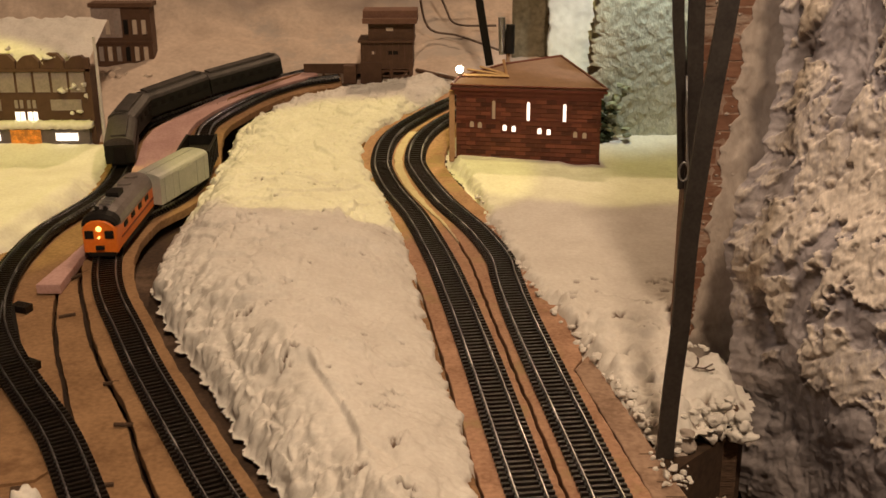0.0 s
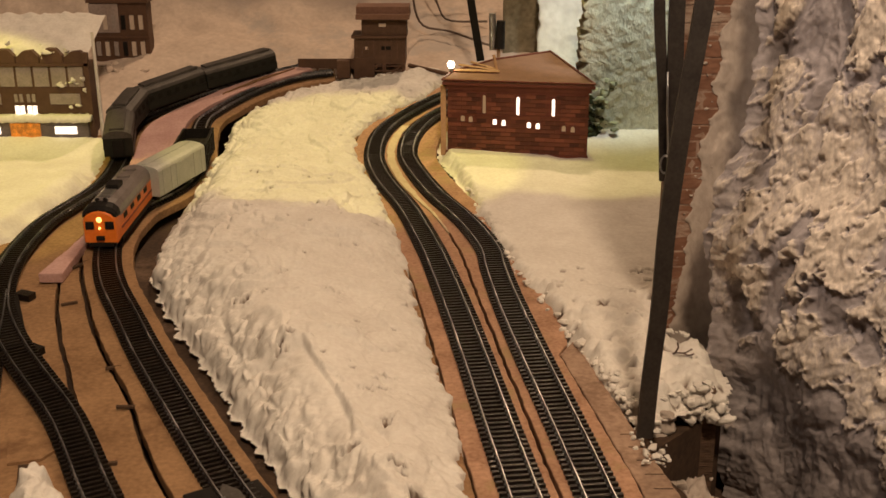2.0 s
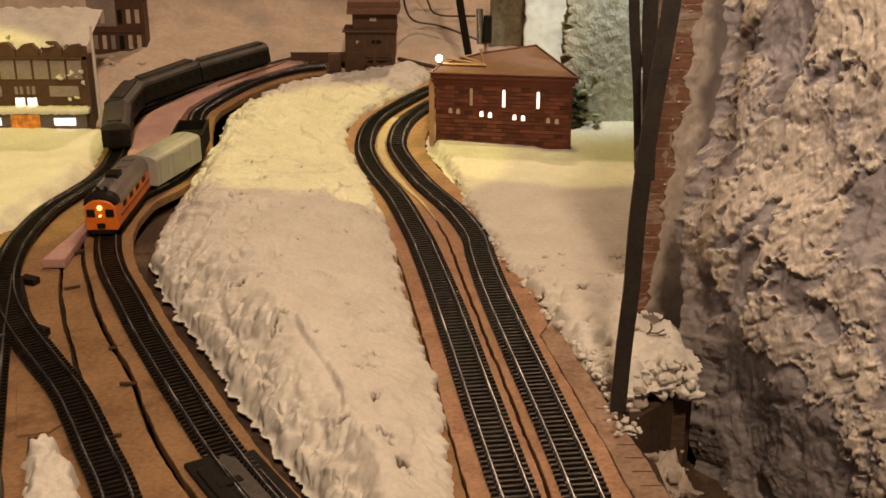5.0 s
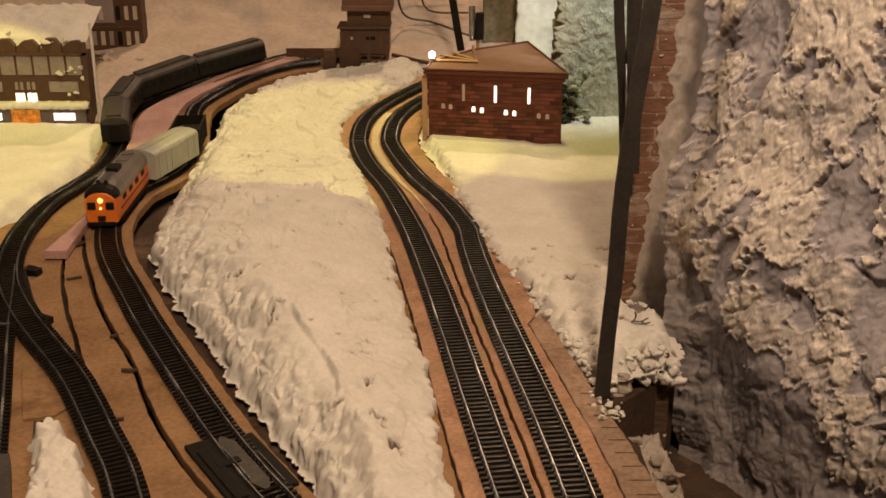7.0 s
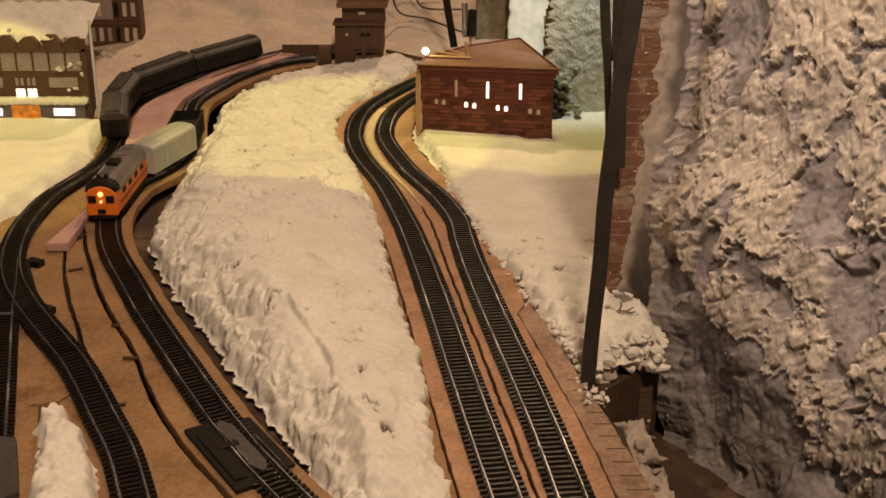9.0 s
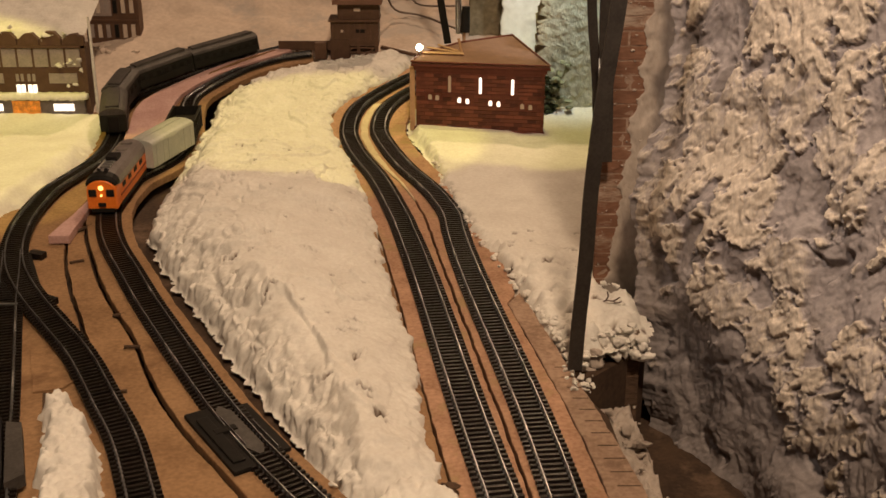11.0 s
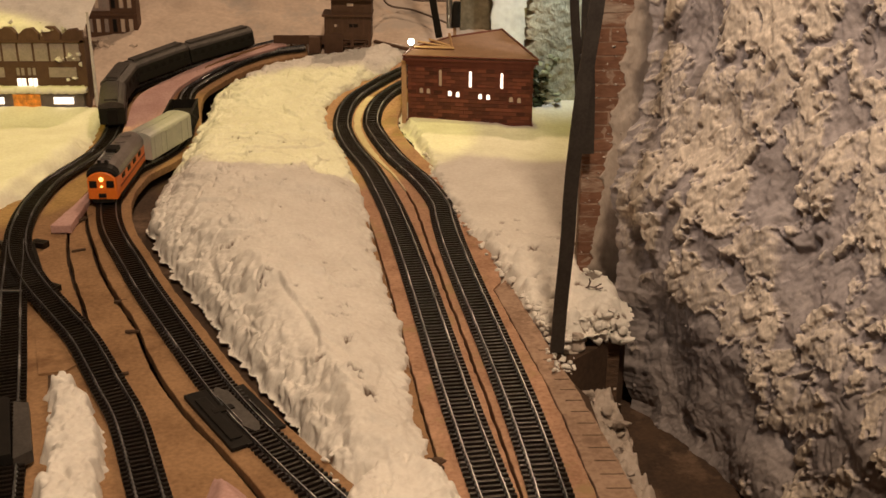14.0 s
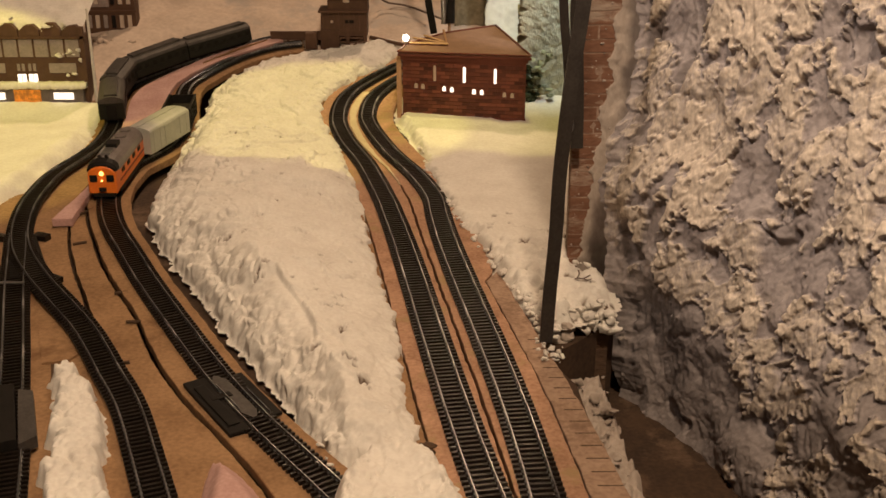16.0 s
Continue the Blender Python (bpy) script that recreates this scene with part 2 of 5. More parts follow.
def add_tube(bm, a, b, r0, r1=None, sides=10):
    a, b = Vector(a), Vector(b)
    m = Matrix.Translation((a + b) / 2) @ (b - a).to_track_quat("Z", "Y").to_matrix().to_4x4()
    bmesh.ops.create_cone(bm, cap_ends=True, segments=sides, radius1=r0, radius2=r0 if r1 is None else r1, depth=(b - a).length, matrix=m)
    return bm


def bent_tube(points, r, sides=8):
    """One round wire along a line of points."""
    bm = bmesh.new()
    p = [Vector(q) for q in points]
    rings = []
    for i, q in enumerate(p):
        tan = (p[min(i + 1, len(p) - 1)] - p[max(i - 1, 0)]).normalized()
        a = tan.cross(Vector((0.13, 0.97, 0.21))).normalized()
        b = tan.cross(a)
        rings.append([bm.verts.new(q + (a * math.cos(k * math.tau / sides) + b * math.sin(k * math.tau / sides)) * r) for k in range(sides)])
    for lo, hi in zip(rings, rings[1:]):
        for k in range(sides):
            bm.faces.new((lo[k], lo[(k + 1) % sides], hi[(k + 1) % sides], hi[k]))
    bm.faces.new(rings[0])
    bm.faces.new(rings[-1][::-1])
    return bm


def prism(points, z0, z1):
    """An upright prism over a plan outline."""
    bm = bmesh.new()
    low = [bm.verts.new((x, y, z0)) for x, y in points]
    high = [bm.verts.new((x, y, z1)) for x, y in points]
    bm.faces.new(low[::-1])
    bm.faces.new(high)
    for i in range(len(points)):
        j = (i + 1) % len(points)
        bm.faces.new((low[i], low[j], high[j], high[i]))
    return bm


def spline(points, step=0.006):
    """A smooth line through the points, in even steps."""
    p = np.array(points, float)
    p = np.vstack([2 * p[0] - p[1], p, 2 * p[-1] - p[-2]])
    out = []
    for i in range(1, len(p) - 2):
        for t in np.linspace(0, 1, 24, endpoint=False):
            a, b, c, d = p[i - 1], p[i], p[i + 1], p[i + 2]
            out.append(0.5 * (2 * b + (c - a) * t + (2 * a - 5 * b + 4 * c - d) * t * t + (3 * b - 3 * c + d - a) * t ** 3))
    out = np.array(out + [p[-2]])
    # ease the line a little, so that hand-laid curves stay fair
    for _ in range(30):
        out[1:-1] = (out[:-2] + 2 * out[1:-1] + out[2:]) / 4
    s = np.r_[0, np.cumsum(np.linalg.norm(np.diff(out, axis=0), axis=1))]
    at = np.linspace(0, s[-1], max(2, int(s[-1] / step) + 1))
    return np.c_[[np.interp(at, s, out[:, k]) for k in range(out.shape[1])]].T, at


def normals2(line):
    d = np.gradient(line[:, :2], axis=0)
    d /= np.linalg.norm(d, axis=1)[:, None]
    return np.c_[d[:, 1], -d[:, 0]]


def sweep(line, profile, z, scale=None, offset=0.0):
    """Sweep a cross-section (across, up) along a plan line. Positive is to its right."""
    nrm = normals2(line)
    k = np.ones(len(line)) if scale is None else scale
    n = len(profile)
    verts, faces = [], []
    for i, (p, q) in enumerate(zip(line, nrm)):
        for a, h in profile:
            w = offset * k[i] + a
            verts.append((p[0] + q[0] * w, p[1] + q[1] * w, z[i] + h))
    for i in range(len(line) - 1):
        for j in range(n):
            a, b = i * n + j, i * n + (j + 1) % n
            faces.append((a, b, b + n, a + n))
    faces += [tuple(range(n))[::-1], tuple(range((len(line) - 1) * n, len(line) * n))]
    return verts, faces


def distance(poly, x, y):
    """Distance to the outline, positive inside."""
    best = np.full(x.shape, 9.0)
    inside = np.zeros(x.shape, bool)
    n = len(poly)
    for i in range(n):
        (ax, ay), (bx, by) = poly[i], poly[(i + 1) % n]
        dx, dy = bx - ax, by - ay
        t = np.clip(((x - ax) * dx + (y - ay) * dy) / (dx * dx + dy * dy), 0, 1)
        best = np.minimum(best, np.hypot(x - ax - t * dx, y - ay - t * dy))
        cross = (ay > y) != (by > y)
        with np.errstate(divide="ignore", invalid="ignore"):
            inside ^= cross & (x < (bx - ax) * (y - ay) / (by - ay + 1e-12) + ax)
    return np.where(inside, best, -best)


GRAIN = np.random.RandomState(11).permutation(256)
GRAIN = np.r_[GRAIN, GRAIN]
SLOPES = np.random.RandomState(12).normal(size=(256, 3))
SLOPES /= np.linalg.norm(SLOPES, axis=1)[:, None]


def perlin(x, y, z):
    """Gradient noise of whole arrays, about -1 to 1."""
    x, y, z = np.broadcast_arrays(*(np.asarray(v, float) for v in (x, y, z)))
    cell = [np.floor(v).astype(int) for v in (x, y, z)]
    f = [v - c for v, c in zip((x, y, z), cell)]
    w = [v * v * v * (v * (v * 6 - 15) + 10) for v in f]
    out = np.zeros(x.shape)
    for a in (0, 1):
        for b in (0, 1):
            for c in (0, 1):
                g = SLOPES[GRAIN[GRAIN[GRAIN[(cell[0] + a) & 255] + ((cell[1] + b) & 255)] + ((cell[2] + c) & 255)]]
                dot = g[..., 0] * (f[0] - a) + g[..., 1] * (f[1] - b) + g[..., 2] * (f[2] - c)
                out += dot * (w[0] if a else 1 - w[0]) * (w[1] if b else 1 - w[1]) * (w[2] if c else 1 - w[2])
    return out * 1.5


def fbm(x, y, z=0.0, octaves=4, rough=0.55):
    out, amp = 0.0, 1.0
    for k in range(octaves):
        out = out + amp * perlin(x * 2.03 ** k + 17.3 * k, y * 2.03 ** k + 5.1 * k, z * 2.03 ** k + 0.37 + k)
        amp *= rough
    return out


def smoothstep(a, b, v):
    t = np.clip((v - a) / (b - a), 0, 1)
    return t * t * (3 - 2 * t)


BARE = {}


def mound(name, outline, res, height, material, ragged=0.004, drop=0.012, seed=0.0, parent=None, bite=0.0):
    """A plaster form over a plan outline: height(d, x, y) above the bench, sunk outside the outline."""
    poly = np.array(spline(list(outline) + [outline[0]], 0.012)[0])[:-1]
    x0, y0 = poly.min(0) - 0.015
    x1, y1 = poly.max(0) + 0.015
    gx, gy = np.meshgrid(np.arange(x0, x1, res), np.arange(y0, y1, res), indexing="ij")
    d = distance(poly, gx, gy)
    near = d > -0.02
    d = d + ragged * fbm(gx * 60, gy * 60, seed, 3)
    BARE.clear()
    z = height(d, gx, gy)
    z = np.where(d < 0, np.maximum(d * 3.0, -drop), z) + np.maximum(0, (gy - 1.25) * 0.22)
    if bite:
        side = smoothstep(0.030, 0.006, d)
        for f, amp in ((70, 1.0), (160, 0.6), (330, 0.3)):
            gx = gx + bite * amp * side * perlin(gx * f, gy * f, z * f + 3.3)
            gy = gy + bite * amp * side * perlin(gx * f, gy * f, z * f + 9.7)
    keep = (d > -0.006) & near
    nx, ny = gx.shape
    cells = keep[:-1, :-1] | keep[1:, :-1] | keep[:-1, 1:] | keep[1:, 1:]
    used = np.zeros(gx.shape, bool)
    for a, b in ((0, 0), (1, 0), (0, 1), (1, 1)):
        used[a:nx - 1 + a, b:ny - 1 + b] |= cells
    idx = -np.ones(gx.shape, int)
    idx[used] = np.arange(used.sum())
    ci, cj = np.nonzero(cells)
    faces = np.c_[idx[ci, cj], idx[ci + 1, cj], idx[ci + 1, cj + 1], idx[ci, cj + 1]]
    ob = link_mesh(name, np.c_[gx[used], gy[used], z[used]], faces.tolist(), material, parent, smooth=True)
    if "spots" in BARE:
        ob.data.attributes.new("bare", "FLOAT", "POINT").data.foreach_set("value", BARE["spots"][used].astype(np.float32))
    return ob


def board(name, left, right, z, thick, material, label="", across=6, step=0.02, kind="structure"):
    """A board between two edge lines, with its own thickness."""
    count = 240
    rows = []
    for line in (left, right):
        p, s = spline(line, step)
        at = np.linspace(0, s[-1], count)
        row = np.c_[np.interp(at, s, p[:, 0]), np.interp(at, s, p[:, 1])]
        for q in row:
            v = Vector((q[0] * 40, q[1] * 40, z * 900))
            q[0] += 0.0008 * noise.noise(v) + 0.0008 * noise.noise(v * 3.1) + 0.0005 * noise.noise(v * 9.3)
        rows.append(row)
    verts, faces = [], []
    for a, b in zip(*rows):
        for k in range(across + 1):
            q = a + (b - a) * k / across
            verts.append((q[0], q[1], zg(q[1]) + z))
    n = across + 1
    for i in range(count - 1):
        for k in range(across):
            a = i * n + k
            faces.append((a, a + 1, a + n + 1, a + n))
    ob = link_mesh(name, verts, faces, material)
    mod = ob.modifiers.new("thickness", "SOLIDIFY")
    mod.thickness, mod.offset = thick, -1.0
    bev = ob.modifiers.new("worn_edge", "BEVEL")
    bev.width, bev.segments, bev.limit_method = 0.0008, 2, "ANGLE"
    return tagged(ob, label, kind=kind)

# ---------------------------------------------------------------- room
room = (
    ("wall_south", (-2.6, -1.7, -0.9, 2.2, -1.6, 2.3)), ("wall_north", (-2.6, 4.4, -0.9, 2.2, 4.5, 2.3)),
    ("wall_west", (-2.7, -1.7, -0.9, -2.6, 4.5, 2.3)), ("wall_east", (2.2, -1.7, -0.9, 2.3, 4.5, 2.3)))
for name, b in room:
    tagged(part(name, box(*b), WALL), "bare brown basement wall behind the layout", kind="structure")
tagged(part("ceiling", box(-2.7, -1.7, 2.3, 2.3, 4.5, 2.4), WALL), "dim brown basement ceiling", kind="structure")
tagged(part("floor", box(-2.7, -1.7, -1.0, 2.3, 4.5, -0.9), UNDER), "dark basement floor below the layout", kind="structure")

# bench under everything
tagged(part("ground", box(-1.6, 0.25, -0.13, 0.60, 2.0, -0.105), UNDER), "dark wooden bench under the model railway", kind="structure")
tagged(part("trim", prism([(-1.55, 0.30), (0.135, 0.30), (0.118, 0.62), (0.10, 0.66), (0.16, 0.72), (0.16, 1.2), (-1.55, 1.2)], -0.104, -0.018), UNDER), "dark frame below the track boards", kind="structure")

# ---------------------------------------------------------------- track plan
LINE_A = [(0.0835, 0.4), (0.079, 0.45), (0.0746, 0.5), (0.0681, 0.56), (0.0603, 0.62), (0.0517, 0.68), (0.0428, 0.74), (0.0343, 0.8), (0.0265, 0.86), (0.0205, 0.92), (0.0172, 0.96), (-0.001, 1.03), (-0.031, 1.111), (-0.056, 1.205), (-0.064, 1.262), (-0.055, 1.31), (-0.029, 1.352), (0.01, 1.39)]
LINE_B = [(0.058, 0.4), (0.0484, 0.45), (0.0396, 0.5), (0.03, 0.56), (0.021, 0.62), (0.0123, 0.68), (0.0038, 0.74), (-0.005, 0.8), (-0.0143, 0.86), (-0.0244, 0.92), (-0.0318, 0.96), (-0.055, 1.065), (-0.083, 1.157), (-0.099, 1.245), (-0.093, 1.305), (-0.068, 1.348), (-0.027, 1.396), (0.02, 1.43)]
LINE_C = [(-0.002, 0.40), (-0.042, 0.46), (-0.0655, 0.4934), (-0.0966, 0.5384), (-0.1156, 0.5681), (-0.1346, 0.6005), (-0.154, 0.636), (-0.1747, 0.6751), (-0.1975, 0.7185), (-0.2222, 0.7667), (-0.248, 0.8208), (-0.277, 0.8817), (-0.2959, 0.9363), (-0.307, 0.99), (-0.306, 1.059), (-0.289, 1.107), (-0.28, 1.147), (-0.28, 1.211), (-0.293, 1.27), (-0.299, 1.326), (-0.289, 1.355), (-0.269, 1.387), (-0.242, 1.42), (-0.205, 1.448), (-0.164, 1.462)]
LINE_D = [(-0.122, 0.40), (-0.145, 0.46), (-0.1589, 0.4958), (-0.1756, 0.5384), (-0.1889, 0.5681), (-0.2065, 0.6005), (-0.2251, 0.636), (-0.2471, 0.6751), (-0.2766, 0.7185), (-0.3091, 0.7667), (-0.340, 0.8208), (-0.3575, 0.865), (-0.368, 0.905), (-0.375, 0.945), (-0.378, 0.985), (-0.378, 1.033), (-0.370, 1.079), (-0.361, 1.129), (-0.361, 1.181), (-0.370, 1.245), (-0.378, 1.286), (-0.374, 1.335), (-0.345, 1.369), (-0.298, 1.414), (-0.239, 1.458), (-0.192, 1.486)]
LINE_E = [(-0.213, 0.40), (-0.2449, 0.5112), (-0.2638, 0.5681), (-0.2743, 0.6005), (-0.2858, 0.636), (-0.2988, 0.6751), (-0.3132, 0.7185), (-0.3288, 0.7667), (-0.345, 0.8208), (-0.3590, 0.865)]


def offset_line(points, by):
    line, _ = spline(points, 0.02)
    k = 1.0 if np.isscalar(by) else None
    off = np.full(len(line), by) if k else np.interp(line[:, 1], by[0], by[1])
    return (line[:, :2] + normals2(line) * off[:, None]).tolist()


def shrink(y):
    """Track width factor: shrinks towards the back to fit the camera's view."""
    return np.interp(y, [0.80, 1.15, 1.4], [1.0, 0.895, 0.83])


# boards that carry the tracks
bed_c = [(-0.045, 0.40), (-0.085, 0.475), (-0.1119, 0.5164), (-0.1267, 0.5384), (-0.147, 0.5681), (-0.1657, 0.6005), (-0.1845, 0.636), (-0.2015, 0.6751), (-0.2167, 0.7095), (-0.2425, 0.7567), (-0.2679, 0.8094), (-0.2918, 0.8689), (-0.311, 0.92), (-0.326, 0.98), (-0.327, 1.06), (-0.309, 1.12), (-0.301, 1.15), (-0.301, 1.21), (-0.314, 1.27), (-0.319, 1.326), (-0.307, 1.366), (-0.276, 1.402), (-0.247, 1.436), (-0.207, 1.466), (-0.164, 1.48)]
board("track_board", bed_c, offset_line(LINE_C, 0.0205), 0.0, 0.008, BOARD, "tan fibre roadbed strip under the curved track")
between = [((ax + bx) / 2, (ay + by) / 2) for (ax, ay), (bx, by) in zip(LINE_A, LINE_B)]
board("track_board", offset_line(LINE_B, -0.0240), [(x - 0.0010, y) for x, y in between], 0.0, 0.010, CORK, "tan cork board beside the snow hill")
board("edge_board", offset_line(LINE_B, -0.040), offset_line(LINE_B, -0.0254), -0.0012, 0.010, BOARD, "brown fibre strip between cork board and snow hill", across=2)
edge_a = [(0.137, 0.40), (0.128, 0.466), (0.116, 0.548), (0.103, 0.621), (0.089, 0.691), (0.062, 0.80), (0.047, 0.955), (0.033, 1.03), (0.0, 1.12), (-0.02, 1.205), (-0.02, 1.262), (0.0, 1.30), (0.04, 1.36)]
saw_line = offset_line(LINE_A, ([0.40, 0.60, 0.72, 0.80], [0.027, 0.024, 0.020, 0.018]))
saw_line = [p for p in saw_line if p[1] < 0.78]
board("track_board", [(x + 0.0010, y + 0.0002) for x, y in between], saw_line + offset_line(LINE_A, 0.031)[len(saw_line):], 0.0, 0.010, CORK, "tan cork board under the track at the layout edge")
board("edge_board", [(x + 0.0010, y) for x, y in saw_line], [p for p in edge_a if p[1] < 0.70] + [(0.080, 0.74), (0.070, 0.785)], -0.0008, 0.010, EDGECORK, "tan cork strip with saw cuts along the layout edge")

seam = [(-0.115, 0.40), (-0.150, 0.4958), (-0.175, 0.541), (-0.206, 0.6005), (-0.222, 0.64), (-0.233, 0.667), (-0.2442, 0.6919), (-0.256, 0.7185), (-0.2724, 0.7567), (-0.2904, 0.7984), (-0.3074, 0.8442), (-0.3172, 0.8753), (-0.336, 0.96), (-0.337, 1.05), (-0.325, 1.13), (-0.33, 1.22), (-0.34, 1.28), (-0.32, 1.36), (-0.22, 1.46)]
board("track_board", [(x + 0.0022, y) for x, y in seam], [(x - 0.0034, y) for x, y in bed_c[:-1]], -0.003, 0.010, BOARD, "brown fibre board between two tracks")
far_left = [(-1.1, 0.40), (-1.1, 0.7), (-1.1, 1.0), (-1.1, 1.3), (-1.1, 1.5)]
board("track_board", far_left, [(x - 0.0014, y) for x, y in seam], -0.0036, 0.010, BOARD, "brown fibre board under the outer tracks", across=14)

# ---------------------------------------------------------------- scenery
RIGHT_EDGE = ([0.50, 0.575, 0.691, 0.825, 0.993, 1.181, 1.30, 1.45], [0.010, -0.004, -0.016, -0.039, -0.061, -0.102, -0.10, -0.03])
HILL = [(-0.262, 1.294), (-0.266, 1.218), (-0.26, 1.09), (-0.256, 0.955), (-0.233, 0.8817), (-0.204, 0.8208), (-0.174, 0.7667), (-0.15, 0.7185), (-0.1305, 0.6751), (-0.1075, 0.636), (-0.0885, 0.6005), (-0.075, 0.5743), (-0.062, 0.5441), (-0.052, 0.518), (-0.038, 0.503), (-0.029, 0.503), (0.006, 0.514), (-0.004, 0.575), (-0.016, 0.691), (-0.039, 0.825), (-0.061, 0.993), (-0.102, 1.181), (-0.124, 1.28), (-0.098, 1.335), (-0.03, 1.424), (-0.031, 1.472), (-0.106, 1.455), (-0.202, 1.415), (-0.255, 1.345)]


CREAM = mat("cream_foam", (0.50, 0.40, 0.26), (0.66, 0.55, 0.38), 0.85, scale=50, fine=420, stain=(0.36, 0.25, 0.14), stain_at=0.6, bump=0.4)
strip = [p for p in spline(between, 0.02)[0].tolist() if 1.00 < p[1] < 1.335]
board("foam_strip", [(x - 0.0012 - 0.0048 * smoothstep(1.0, 1.2, y), y) for x, y in strip], [(x + 0.0004 + 0.0026 * smoothstep(1.0, 1.2, y), y) for x, y in strip], 0.0016, 0.004, CREAM, "cream foam strip between two curved tracks", across=2)


def lumps(x, y, seed, size=34, amount=0.0022):
    return amount * fbm(x * size, y * size, seed, 4)


def trowel(x, y, seed, amount=0.0016):
    v = fbm(x * 11, y * 11, seed, 2)
    return amount * (smoothstep(0.0, 0.016, v) + smoothstep(-0.25, -0.235, v) + smoothstep(0.22, 0.235, v) - 1.2)


def clods(x, y, seed, size):
    """Rounded clods, 0 to 1, as wet plaster leaves them."""
    out = np.zeros(x.shape)
    flat = out.ravel()
    for i, (a, b) in enumerate(zip(x.ravel(), y.ravel())):
        p = Vector((a * size, b * size, seed))
        p += Vector((noise.noise(p * 0.9), noise.noise(p * 0.9 + Vector((7, 0, 0))), 0)) * 0.5
        flat[i] = 0.86 * (1.0 - min(1.0, noise.voronoi(p)[0][0] * 1.15) ** 1.8)
    return out


def pits(x, y, seed, count, area, size=0.004, depth=0.004):
    """Finger dents and torn spots, each with a small raised lip."""
    rnd = random.Random(seed)
    out = np.zeros(x.shape)
    for _ in range(count):
        cx, cy = rnd.uniform(area[0], area[1]), rnd.uniform(area[2], area[3])
        r, turn, long = size * rnd.uniform(0.5, 1.5), rnd.uniform(0, 3.1), rnd.uniform(1.0, 2.2)
        u = (x - cx) * math.cos(turn) + (y - cy) * math.sin(turn)
        v = -(x - cx) * math.sin(turn) + (y - cy) * math.cos(turn)
        wob = 1 + 0.45 * np.sin(3 * np.arctan2(v, u) + turn * 5) + 0.25 * np.sin(7 * np.arctan2(v, u) + turn * 11)
        q = ((u / long) ** 2 + v ** 2) * wob
        out += depth * rnd.uniform(0.5, 1.2) * (-np.exp(-(q / r ** 2) ** 2) + 0.35 * np.exp(-((np.sqrt(q) - 1.6 * r) / (0.5 * r)) ** 2))
    return out


def scores(x, y, seed, count, area, depth=0.0022):
    """Curved trowel scores: a step on one side, a fine groove along it."""
    rnd = random.Random(seed)
    out = np.zeros(x.shape)
    for _ in range(count):
        cx, cy = rnd.uniform(area[0], area[1]), rnd.uniform(area[2], area[3])
        R, turn, span = rnd.uniform(0.05, 0.16), rnd.uniform(0, 6.28), rnd.uniform(0.15, 0.5)
        ox, oy = cx - R * math.cos(turn), cy - R * math.sin(turn)
        ang = np.abs((np.arctan2(y - oy, x - ox) - turn + math.pi) % (2 * math.pi) - math.pi)
        e = np.hypot(x - ox, y - oy) - R + 0.002 * np.sin(ang * 30)
        fade = smoothstep(span, span * 0.6, ang)
        out += fade * depth * (0.45 * np.exp(-(np.maximum(e, 0) / 0.007) ** 2) * smoothstep(-0.0006, 0.0006, e) - np.exp(-(e / 0.0011) ** 2))
    return out


HILL_AREA = (-0.21, 0.005, 0.51, 1.15)
HILL_DENTS = ((-0.0686, 0.607), (-0.100, 0.822), (-0.163, 0.810), (-0.060, 0.673), (-0.0535, 0.696), (-0.048, 0.640), (-0.040, 0.587), (-0.026, 0.563), (-0.140, 0.740), (-0.119, 0.723), (-0.081, 0.753), (-0.136, 0.843))
TROWEL_CUT = ((-0.0684, -0.0696, -0.0781, -0.0922, -0.1067), (0.628, 0.6415, 0.6635, 0.6913, 0.7234))


